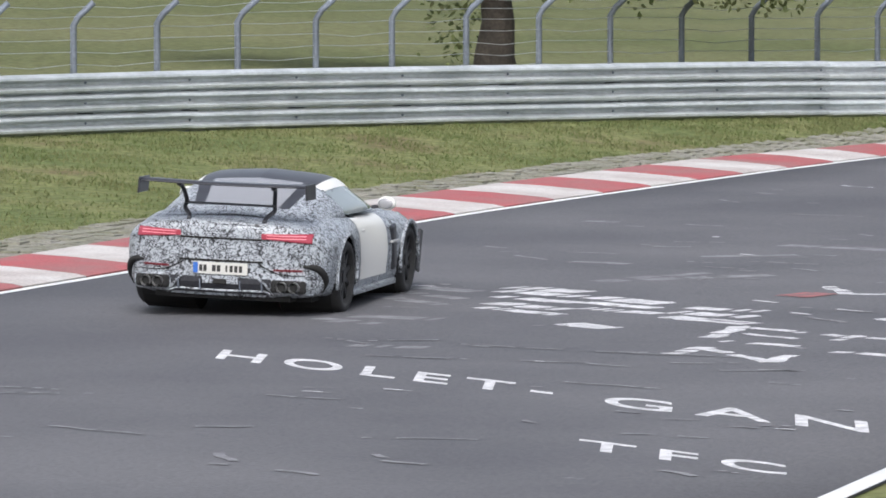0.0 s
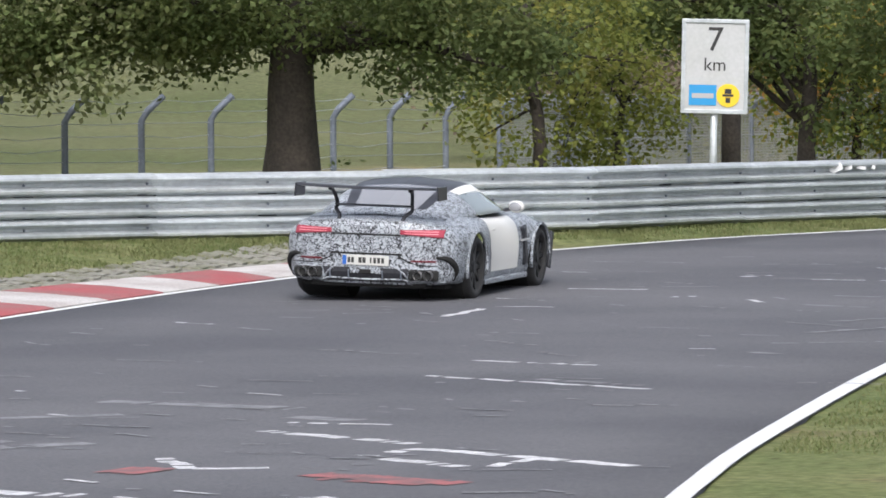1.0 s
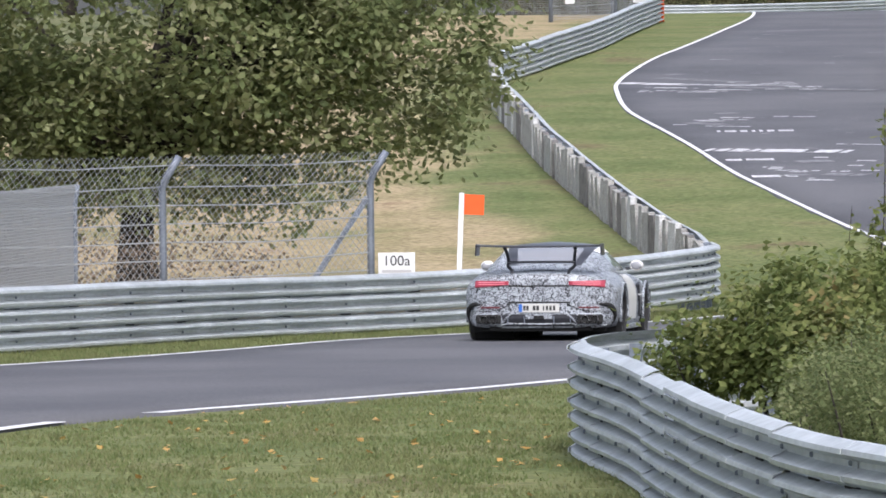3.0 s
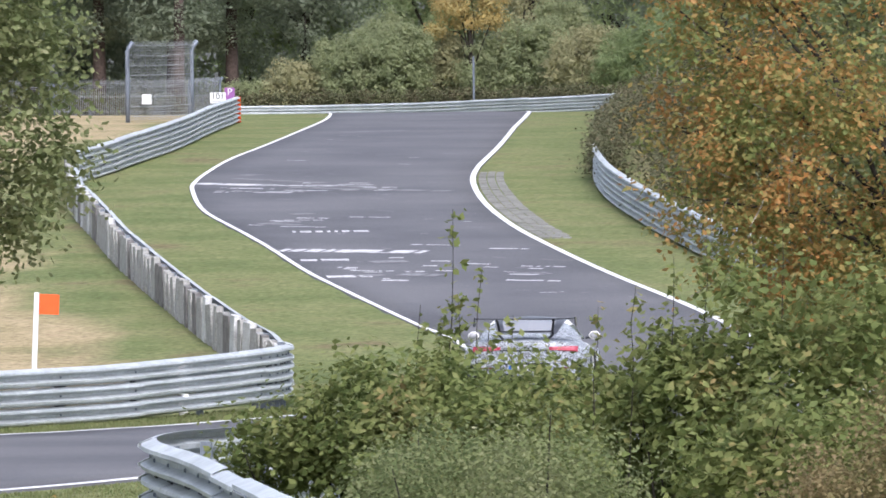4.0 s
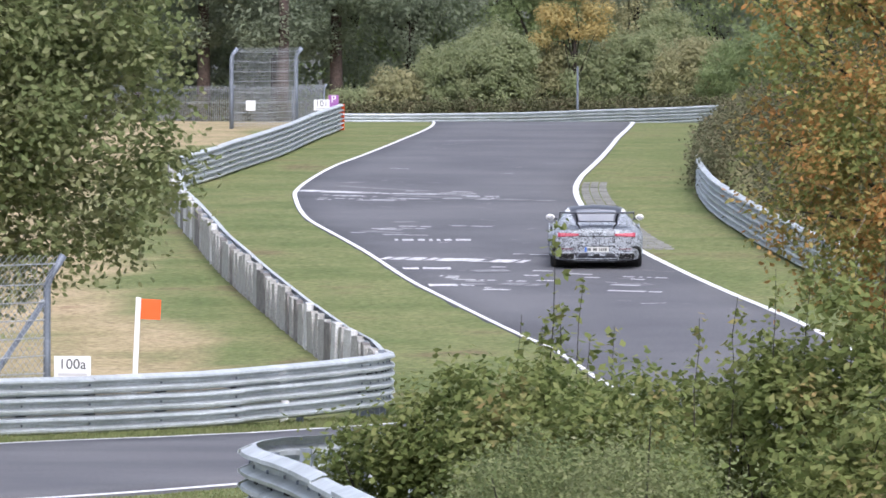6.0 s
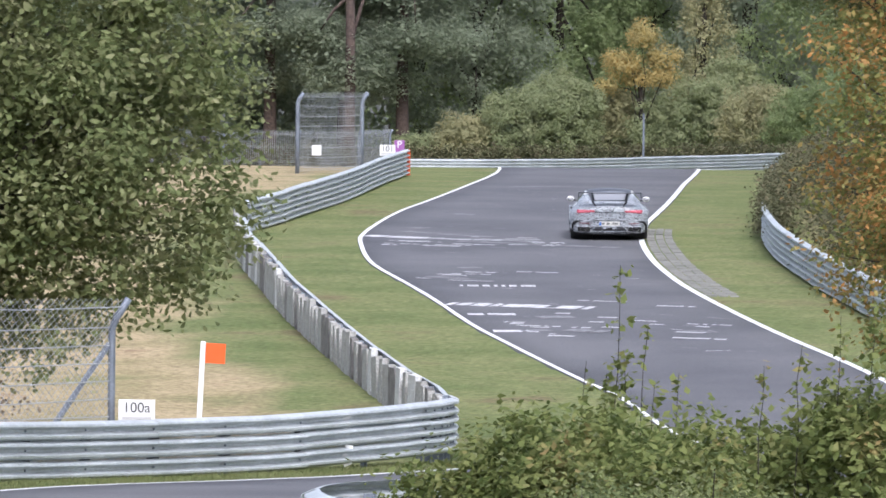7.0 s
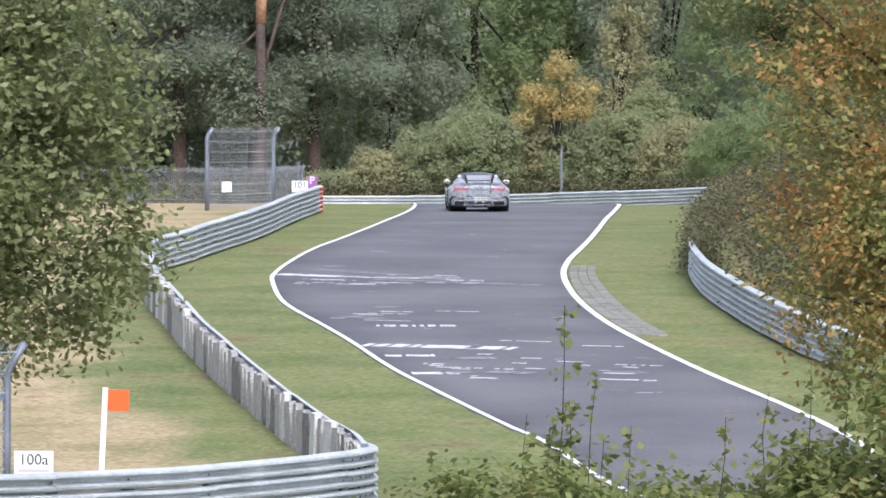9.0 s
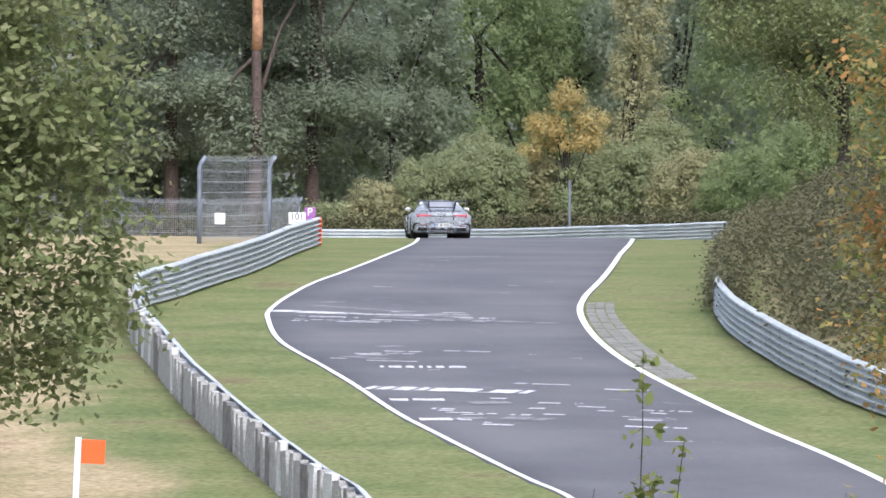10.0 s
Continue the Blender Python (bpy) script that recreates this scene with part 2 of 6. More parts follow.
def length(points):
    q = spline(points, 200)
    return float(np.linalg.norm(np.diff(q, axis=0), axis=1).sum())


def box_bm(bm, sx, sy, sz, m=None, bevel=0.0):
    r = bmesh.ops.create_cube(bm, size=1.0, matrix=(m or Matrix()) @ Matrix.Diagonal((sx, sy, sz, 1)))
    if bevel:
        es = list({e for v in r["verts"] for e in v.link_edges})
        bmesh.ops.bevel(bm, geom=es, offset=bevel, segments=2, affect="EDGES", profile=0.5)
    return bm


def box(sx, sy, sz, m=None, bevel=0.0):
    return box_bm(bmesh.new(), sx, sy, sz, m, bevel)


def tube(points, radii, sides=8):
    """Verts and faces of a tube along points."""
    p = [Vector(q) for q in points]
    vs, fs = [], []
    for i, q in enumerate(p):
        d = (p[min(i + 1, len(p) - 1)] - p[max(i - 1, 0)]).normalized()
        a = d.orthogonal().normalized()
        if i:
            a = (ref - d * ref.dot(d)).normalized()
        ref = a
        b = d.cross(a)
        r = radii[i] if hasattr(radii, "__len__") else radii
        for k in range(sides):
            w = 2 * math.pi * k / sides
            vs.append(q + (a * math.cos(w) + b * math.sin(w)) * r)
    for i in range(len(p) - 1):
        for k in range(sides):
            j = (k + 1) % sides
            fs.append((i * sides + k, i * sides + j, (i + 1) * sides + j, (i + 1) * sides + k))
    fs.append(tuple(range(sides))[::-1])
    fs.append(tuple((len(p) - 1) * sides + k for k in range(sides)))
    return vs, fs


def joined(pieces):
    vs, fs = [], []
    for v, f in pieces:
        fs += [tuple(i + len(vs) for i in q) for q in f]
        vs += list(v)
    return vs, fs


# ---------------------------------------------------------------- ground
GY = [-2000, 60, 75, 85, 95, 100, 105, 110, 115, 122, 128, 134, 141, 158, 197, 225, 250, 265, 290, 310, 340, 3000]
GZ = [0, 0, -0.08, -0.26, -0.44, -0.54, -0.5, -0.48, -0.56, -0.72, -0.55, -0.05, 0.45, 1.66, 3.81, 4.79, 5.53, 5.75, 5.72, 5.6, 5.7, 8]
# barrier on the outside of the bend, from behind the camera to the rounded end
RAIL_BEND = [(-33, 30), (-30.6, 40), (-28.3, 47), (-25.7, 52.3), (-22.9, 57), (-20.1, 61.2), (-17.8, 65), (-16.4, 69), (-14.8, 73.5),
             (-13.3, 77.5), (-11.7, 84), (-10.2, 89.5), (-8.4, 96), (-6.6, 100), (-4.8, 103), (-3.6, 105.1), (-3.05, 106.4)]
TIMBER = [(-2.74, 110.6), (-2.86, 115), (-3.08, 121.5), (-3.45, 126.8), (-4.14, 130.6), (-4.83, 134.6), (-5.59, 139.6), (-6.62, 146.7), (-7.58, 153.8), (-8.83, 165), (-9.48, 171.4), (-10.2, 182)]
LEFT_Y = [-60, 0, 20, 28, 35, 40, 46, 51, 55, 60, 63.2, 67, 70, 73.5, 76, 79.5, 83, 87, 92, 97, 100.5, 105, 110, 115, 121, 127, 133.6, 136.5, 140.2, 145.5, 149.9, 156, 162.7, 170.7, 179, 183.6, 190.9, 205.4, 231, 251, 275, 300]
LEFT_X = [-13, -17.6, -18.8, -19.05, -19.3, -19.35, -19.15, -18.9, -18.5, -17.85, -17.1, -15.9, -14.4, -12.7, -11.5, -10.2, -9.2, -8.3, -7.35, -5.6, -4.1, -1.9, 0.6, 1.8, 1.6, 0.95, 0.0, -0.66, -1.41, -2.44, -3.26, -4.18, -5.17, -6.28, -6.87, -6.99, -6.71, -5.85, -4.75, -4.5, -5.4, -8]
RIGHT_Y = [-60, 0, 22, 26, 30, 37, 41, 46, 51, 57, 61.5, 64.7, 68, 71.5, 80, 90, 100, 112, 120, 126.3, 134, 140.8, 147.15, 153.05, 158.9, 165.25, 173.5, 182.6, 189.75, 200.5, 225.1, 257.45, 275, 300]
RIGHT_X = [1, -4, -6.1, -6.55, -7.05, -7.72, -8.03, -8.36, -8.62, -8.62, -8.0, -6.88, -5.1, -3.5, -0.4, 3, 5.6, 7, 7, 6.6, 5.9, 4.91, 3.76, 2.79, 1.97, 1.36, 0.85, 0.61, 0.76, 1.31, 2.12, 3.0, 2.2, -0.5]


def smooth_table(ys, xs):
    """A smooth curve through a table (monotone parameter), as a dense lookup."""
    q = spline(list(zip(ys, xs)), 4000)
    order = np.argsort(q[:, 0])
    return q[order, 0], q[order, 1]


T_G, T_L, T_R = smooth_table(GY, GZ), smooth_table(LEFT_Y, LEFT_X), smooth_table(RIGHT_Y, RIGHT_X)
T_G = (np.array(T_G[0]), np.array(T_G[1]))
BEND_LINE = spline([(-34, -60)] + RAIL_BEND + [(-3.4, 113)] + TIMBER + [(-10, 200), (-7.5, 238), (-9, 300), (-20, 420)], 500)


def road_left(y):
    return np.interp(y, *T_L)


def road_right(y):
    return np.interp(y, *T_R)


def ground_z(x, y):
    """Height of the land: the valley along the track, the meadow rising outside the bend, the bank inside the far bend."""
    x, y = np.asarray(x, float), np.asarray(y, float)
    z = np.interp(y, GY, GZ) * 0.5 + np.interp(y - 3, GY, GZ) * 0.25 + np.interp(y + 3, GY, GZ) * 0.25
    out = np.interp(y, BEND_LINE[:, 1], BEND_LINE[:, 0]) - x
    edge = np.interp(y, *T_L)
    bend_x = np.interp(y, BEND_LINE[:, 1], BEND_LINE[:, 0])
    foot = edge - np.interp(y, [48, 64], [2.2, 0.3])
    k = np.clip((foot - x) / np.maximum(foot - bend_x, 0.9), 0, 1)
    z = z + k * k * (3 - 2 * k) * np.interp(y, [40, 50, 58, 66, 78], [0.52, 0.43, 0.31, 0.16, 0.0])
    z = z + np.clip(out - 6, 0, 170) * np.interp(y, [90, 125], [0.05, 0.012])
    bank = np.clip(x - np.interp(y, [120, 150, 165, 190, 240, 300], [9.5, 6.6, 5.2, 4.8, 6.8, 9]), 0, 8)
    z = z + bank * 0.5 * np.interp(y, [118, 150, 270, 300], [0, 1, 1, 0.3])
    return z


def at(x, y, dz=0.0):
    return (float(x), float(y), float(ground_z(x, y)) + dz)


def build_ground():
    xs = np.r_[[-2500, -1200, -600, -350, -220], np.arange(-150, -40, 6), np.arange(-40, 18, 0.8), np.arange(18, 60, 5), [90, 160, 300, 700, 2500]]
    ys = np.r_[[-1500, -600, -250, -120], np.arange(-60, 16, 5), np.arange(16, 320, 1.2), np.arange(320, 480, 10), [560, 700, 1000, 2000, 3000]]
    X, Y = np.meshgrid(xs, ys)
    Z = ground_z(X, Y)
    nx, ny = len(xs), len(ys)
    inside = (X > road_left(Y) + 0.6) & (X < road_right(Y) - 0.6) & (Y > -58) & (Y < 298)
    Z = Z - 0.12 * inside
    verts = np.stack([X, Y, Z], -1).reshape(-1, 3)
    faces = [(j * nx + i, j * nx + i + 1, (j + 1) * nx + i + 1, (j + 1) * nx + i) for j in range(ny - 1) for i in range(nx - 1)]
    me = mesh_of("ground", verts, faces, M_GROUND, True)
    gap = np.interp(Y, BEND_LINE[:, 1], BEND_LINE[:, 0]) - X
    wob = np.array([[noise.noise((a * 0.15, b * 0.15, 0)) * 1.4 + noise.noise((a * 0.7, b * 0.7, 3)) * 0.6 for a in xs] for b in ys])
    far = np.clip((Y - 76 - 5 * wob) / 10, 0, 1)
    near_fence = np.clip((17 + 3 * wob - gap) / 4, 0, 1)
    dry = np.clip((gap - 1.9 - wob) / 0.9, 0, 1) * far + np.clip((X - np.interp(Y, [140, 150, 165, 190, 240, 300], [9, 6.8, 5.3, 4.9, 6.9, 9])) * 2, 0, 1) * (Y > 135) * 0.7
    meadow = np.clip((gap - 3 - wob) / 1.0, 0, 1) * (1 - far * near_fence)
    for label, values in (("dryness", dry), ("meadow", meadow)):
        a = me.attributes.new(label, "FLOAT", "POINT")
        a.data.foreach_set("value", values.reshape(-1).astype(np.float32))
    return thing("ground", "mown green verge grass and dry meadow", "grass", kind="structure", data=me)


def strip(name, ys, xa, xb, dz, material, thick=0.05):
    """A thin slab laid over the land between two edges."""
    n = len(ys)
    verts, faces = [], []
    cols = 7
    for y, a, b in zip(ys, xa, xb):
        for c in range(cols):
            x = a + (b - a) * c / (cols - 1)
            verts.append(at(x, y, dz))
    for y, a, b in zip(ys, xa, xb):
        verts.append(at(a, y, dz - thick))
        verts.append(at(b, y, dz - thick))
    k0 = n * cols
    for j in range(n - 1):
        for c in range(cols - 1):
            faces.append((j * cols + c, j * cols + c + 1, (j + 1) * cols + c + 1, (j + 1) * cols + c))
        faces.append((j * cols, (j + 1) * cols, k0 + 2 * (j + 1), k0 + 2 * j))
        faces.append((j * cols + cols - 1, k0 + 2 * j + 1, k0 + 2 * (j + 1) + 1, (j + 1) * cols + cols - 1))
    return mesh_of(name, verts, faces, material, True)


build_ground()
ROAD_Y = np.arange(-58, 297, 0.8)
thing("road", "grey asphalt race track with worn chalk writing", "road", kind="structure",
      data=strip("road", ROAD_Y, road_left(ROAD_Y) - 0.03, road_right(ROAD_Y) + 0.05, 0.03, M_ASPHALT, 0.16))


def edge_line(name, side, y0, y1, width, offset):
    ys = np.arange(y0, y1, 0.8)
    f = road_left if side == "l" else road_right
    sl = np.gradient(f(ys), ys)
    w = width * np.sqrt(1 + sl ** 2)
    s = 1 if side == "l" else -1
    thing(name, "white painted line along the track edge", "road line", kind="structure",
          data=strip(name, ys, f(ys) + s * offset - w / 2, f(ys) + s * offset + w / 2, 0.036, M_LINE, 0.004))


edge_line("road_line_1", "l", -50, 296, 0.115, 0.03)
edge_line("road_line_2", "r", -50, 63.5, 0.19, 0.02)
edge_line("road_line_3", "r", 64.6, 296, 0.155, 0.04)


# ---------------------------------------------------------------- crash barriers
BEAM = [(-0.015, 0.14), (0.015, 0.137), (0.112, 0.098), (0.118, 0.066), (0.008, 0.02), (0.008, -0.02), (0.118, -0.066), (0.112, -0.098), (0.015, -0.137), (-0.015, -0.14)]


def beam_mesh(path, z_mid, side, material, lift=((0, 1), (0, 0))):
    """One W-shaped steel beam along a plan path; side +1 bulges to the right of the way along it."""
    prof = BEAM + [(o - 0.008, z) for o, z in BEAM[::-1]]
    verts, faces, m = [], [], len(prof)
    for i, q in enumerate(path):
        d = path[min(i + 1, len(path) - 1)] - path[max(i - 1, 0)]
        nx, ny = d[1], -d[0]
        k = math.hypot(nx, ny)
        nx, ny = side * nx / k, side * ny / k
        z0 = float(ground_z(q[0], q[1])) + float(np.interp(q[1], *lift))
        for o, z in prof:
            verts.append((q[0] + nx * o, q[1] + ny * o, z0 + z_mid + z))
    for i in range(len(path) - 1):
        for k in range(m):
            j = (k + 1) % m
            faces.append((i * m + k, i * m + j, (i + 1) * m + j, (i + 1) * m + k))
    faces.append(tuple(range(m)))
    faces.append(tuple((len(path) - 1) * m + k for k in range(m))[::-1])
    return mesh_of("beam", verts, faces, material)


POST_BM = mesh_of("post", *(lambda: (
    [(x * 0.05, y * 0.03, z) for z in (-0.15, 0.84) for x, y in ((-1, -1), (1, -1), (1, 1), (-1, 1))],
    [(0, 1, 5, 4), (1, 2, 6, 5), (2, 3, 7, 6), (3, 0, 4, 7), (4, 5, 6, 7), (3, 2, 1, 0)]))(), M_POST)
_bv, _bf = tube([(0, 0, 0), (0.018, 0, 0)], [0.02, 0.014], 6)
BOLT = mesh_of("bolt", _bv, _bf, M_POST)
_sv, _sf = box(0.012, 0.3, 0.035), None
SLOT = bpy.data.meshes.new("slot")
_sv.to_mesh(SLOT)
_sv.free()
SLOT.materials.append(M_DARK)


def guardrail(name, label, points, side, rows=3, base=0.02, section=4.0, fresh=(), bolts=True, seed=1, pitch=0.282, lift=((0, 1), (0, 0))):
    """A steel crash barrier: stacked W beams in overlapping sections, posts behind, bolts and slots at the joints."""
    rng = random.Random(seed)
    rail = thing(name, label, "crash barrier", kind="structure")
    n = max(2, round(length(points) / section))
    fine = spline(points, n * 8 + 1)
    for s in range(n):
        tilt = rng.uniform(-0.012, 0.012)
        seg = fine[s * 8: s * 8 + 9].copy()
        d = seg[-1] - seg[0]
        d /= np.linalg.norm(d)
        nrm = np.array([d[1], -d[0]]) * side
        seg[-1] += d * 0.1
        seg += nrm * (0.006 if s % 2 else 0.0)
        for r in range(rows):
            me = beam_mesh(seg, base + 0.14 + pitch * r + tilt + rng.uniform(-0.006, 0.006), side, M_STEEL_NEW if s in fresh else M_STEEL, lift)
            part("beam", me, rail)
        ang = math.atan2(nrm[1], nrm[0])
        up = float(np.interp(fine[s * 8][1], *lift))
        for k in (0, 4):
            q = fine[s * 8 + k] - nrm * 0.07
            p = part("post", POST_BM, rail)
            p.matrix_basis = pose(*at(q[0], q[1], up), 0, 0, math.degrees(ang))
            for r in range(rows if bolts else 0):
                q2 = fine[s * 8 + k] + nrm * 0.028
                b = part("bolt", BOLT, rail)
                b.matrix_basis = pose(q2[0], q2[1], float(ground_z(*q2)) + up + base + 0.14 + pitch * r, 0, 0, math.degrees(ang))
            for r in range(rows - 1 if bolts else 0):
                q2 = fine[s * 8 + k] + nrm * 0.02
                b = part("slot", SLOT, rail)
                b.matrix_basis = pose(q2[0], q2[1], float(ground_z(*q2)) + up + base + 0.14 + pitch * (r + 0.5), 0, 0, math.degrees(ang))
    return rail


END_LIFT = ((0, 102, 107, 112, 122), (0, 0, 0.12, 0.12, 0))
guardrail("crash_barrier_bend", "three-beam galvanised steel crash barrier along the bend", RAIL_BEND, 1, fresh=(8, 9), lift=END_LIFT)
guardrail("crash_barrier_end", "rounded end of the galvanised crash barrier", [RAIL_BEND[-1], (-2.8, 107.3), (-2.68, 108.4), (-2.7, 109.5), TIMBER[0]], 1, section=0.9, seed=3, lift=END_LIFT)
guardrail("crash_barrier_near", "dented steel crash barrier curving round a bush", [(-1.1, 60.8), (-1.72, 60.1), (-2.18, 59.3), (-2.46, 58.3), (-2.53, 57.2), (-2.4, 55.8), (-2.0, 53.4), (-1.2, 46.8), (-0.5, 42.5), (0.2, 40), (0.75, 38.6), (3, 34)], 1, rows=4, base=-0.19, seed=5, section=2.0)
guardrail("crash_barrier_timber", "steel crash barrier backed by weathered timber posts", TIMBER, 1, rows=3, bolts=False, seed=7, lift=END_LIFT)
guardrail("crash_barrier_left", "galvanised steel crash barrier climbing along the track", [TIMBER[-1], (-10.04, 184.8), (-9.27, 191.4), (-8.5, 201), (-8.0, 217.4), (-7.53, 238.3)], 1, rows=3, seed=8, pitch=0.308)
guardrail("crash_barrier_right", "galvanised steel crash barrier below the bramble bank", [(7.6, 143.5), (5.87, 152.1), (5.42, 155.5), (4.92, 160.4), (4.43, 167.3), (4.04, 174.8), (3.93, 182.2), (4.12, 190), (4.9, 205), (6.5, 235)], -1, rows=3, seed=9, pitch=0.308)
guardrail("crash_barrier_crest", "galvanised steel crash barrier across the crest", [(-9.5, 303.8), (-5.3, 303), (0.4, 298), (7.05, 290), (12, 281)], 1, rows=3, seed=10, base=0.02, bolts=False, lift=((281, 290, 300), (0.22, 0.16, 0)))


def timber_posts():
    """Close-set timber posts behind the barrier, each a little different."""
    rng = random.Random(4)
    row = thing("timber_fence", "row of weathered grey timber posts behind the barrier", "fence", kind="structure")
    shapes = []
    for k in range(9):
        bm = box(rng.uniform(0.5, 0.68), 0.14, 1.2, pose(0, 0, 0.27 + rng.uniform(-0.07, 0.05), rng.uniform(-3, 3), rng.uniform(-3, 3), 0), 0.015)
        me = bpy.data.meshes.new("plank")
        bm.to_mesh(me)
        bm.free()
        me.materials.append((M_WOOD, M_WOOD, M_WOOD_DARK, M_WOOD, M_WOOD_PALE, M_WOOD, M_WOOD, M_WOOD_DARK, M_WOOD)[k])
        shapes.append(me)
    n = int(length(TIMBER) / 0.78)
    line = spline(TIMBER, n)
    for i in range(n - 1):
        d = line[i + 1] - line[i]
        nx, ny = -d[1] / np.linalg.norm(d), d[0] / np.linalg.norm(d)
        q = line[i] + np.array([nx, ny]) * 0.12
        p = part("plank", rng.choice(shapes), row)
        p.matrix_basis = pose(*at(q[0], q[1], 0), 0, 0, math.degrees(math.atan2(d[1], d[0])) + rng.uniform(-4, 4))


timber_posts()


# ---------------------------------------------------------------- trees and bushes
def leaves_mesh(name, centres, spread, count, size, material, seed=0, flat=0.6, puff=0.7, shell=False):
    """Many small folded leaves scattered in clumps round the centres."""
    rng = np.random.default_rng(seed)
    c = np.asarray(centres, float)
    idx = rng.integers(0, len(c), count)
    sp = np.asarray(spread, float)
    sp = sp[idx][:, None] if sp.ndim == 1 else sp
    pos = c[idx] + rng.normal(0, 1, (count, 3)) * sp * np.array([1, 1, 0.8])
    if shell:
        d = rng.normal(0, 1, (count, 3))
        d /= np.linalg.norm(d, axis=1)[:, None]
        pos = c[idx] + d * sp * rng.uniform(0.5, 1.55, (count, 1)) * np.array([1.1, 1.1, 0.85])
    n = rng.normal(0, 1, (count, 3))
    off = pos - c[idx]
    n[:, 2] = np.abs(n[:, 2]) + flat
    n += off / np.maximum(np.linalg.norm(off, axis=1)[:, None], 1e-6) * puff
    n /= np.linalg.norm(n, axis=1)[:, None]
    a = np.cross(n, rng.normal(0, 1, (count, 3)))
    a /= np.linalg.norm(a, axis=1)[:, None]
    b = np.cross(n, a)
    s = size * rng.uniform(0.6, 1.3, count)[:, None]
    v = np.empty((count, 4, 3))
    v[:, 0] = pos - a * s * 0.5
    v[:, 1] = pos + b * s * 0.3 - n * s * 0.08
    v[:, 2] = pos + a * s * 0.5
    v[:, 3] = pos - b * s * 0.3 - n * s * 0.08
    if shell:
        v[:, 1] = pos + b * s * 0.75
    me = bpy.data.meshes.new(name)
    k = 3 if shell else 4
    me.vertices.add(count * k)
    me.vertices.foreach_set("co", v[:, :k].reshape(-1))
    me.loops.add(count * k)
    me.loops.foreach_set("vertex_index", np.arange(count * k))
    me.polygons.add(count)
    me.polygons.foreach_set("loop_start", np.arange(0, count * k, k))
    me.materials.append(material)
    me.update()
    me.validate()
    return me


def crown_points(lobes, count, rng, shell=0.45):
    """Clump centres spread over the outer part of ellipsoid lobes (cx, cy, cz, rx, ry, rz)."""
    out = []
    w = np.array([l[3] * l[4] for l in lobes])
    for k in range(count):
        l = lobes[rng.choice(len(lobes), p=w / w.sum())]
        d = rng.normal(0, 1, 3)
        d /= np.linalg.norm(d)
        r = (shell + (1 - shell) * rng.random()) ** 0.6 * rng.uniform(0.8, 1.08)
        out.append((l[0] + d[0] * l[3] * r, l[1] + d[1] * l[4] * r, l[2] + d[2] * l[5] * r))
    return np.array(out)


def tree(name, label, x, y, trunk_r, trunk_h, lobes, leaf, leaf_size, leaves, clumps=160, clump_r=0.5, seed=0,
         bark=None, lean=(0, 0), group="", limbs=9, twigs=0, trunk_parts=True, flat=0.6, puff=0.7, shell=False):
    """A tree: tapered trunk, limbs out to the crown, a crown of many small leaves. Lobes are in the tree's space."""
    rng = np.random.default_rng(seed)
    t = thing(name, label, "tree", pose(*at(x, y, -0.1)), group)
    tops = crown_points(lobes, clumps, rng)
    if trunk_parts:
        pts = [Vector((lean[0] * k, lean[1] * k, trunk_h * k)) + Vector((rng.normal(0, 0.03), rng.normal(0, 0.03), 0)) * (k > 0) for k in np.linspace(0, 1, 7)]
        rad = [trunk_r * (1.35 - 0.35 * min(1, 4 * k) - 0.45 * k) for k in np.linspace(0, 1, 7)]
        vs, fs = tube(pts, rad, 12)
        part("trunk", mesh_of("trunk", vs, fs, bark or M_BARK, True), t)
        for k in range(limbs):
            end = Vector(tops[rng.integers(len(tops))])
            s = pts[-1 - int(rng.integers(0, 4))]
            mid = s.lerp(end, 0.5) + Vector((rng.normal(0, 0.15), rng.normal(0, 0.15), 0.25))
            vs, fs = tube([s, s.lerp(mid, 0.5), mid, mid.lerp(end, 0.6), end], [trunk_r * q for q in (0.38, 0.3, 0.22, 0.13, 0.04)], 6)
            part("limb", mesh_of("limb", vs, fs, bark or M_BARK, True), t)
        if twigs:
            fine = []
            for k in range(twigs):
                q = Vector(tops[rng.integers(len(tops))])
                w = Vector(rng.normal(0, 0.2, 3)) + Vector((0, 0, 0.1))
                fine.append(tube([q - w, q - w * 0.2 + Vector(rng.normal(0, 0.05, 3)), q + w], [0.007, 0.005, 0.002], 4))
            tagged(part("twigs", mesh_of("twigs", *joined(fine), M_TWIG), t), "pale bare twigs", kind="stuff")
    part("crown", leaves_mesh("crown", tops, np.full(len(tops), clump_r), leaves, leaf_size, leaf, seed + 1, flat, puff, shell), t)
    if shell:
        inner = crown_points([(*l[:3], l[3] * 0.86, l[4] * 0.86, l[5] * 0.86) for l in lobes], clumps, rng, 0.3)
        part("inner_crown", leaves_mesh("inner_crown", inner, np.full(len(inner), clump_r * 0.9), int(leaves * 0.2), leaf_size * 1.9, leaf, seed + 2, flat, puff), t)
    return t


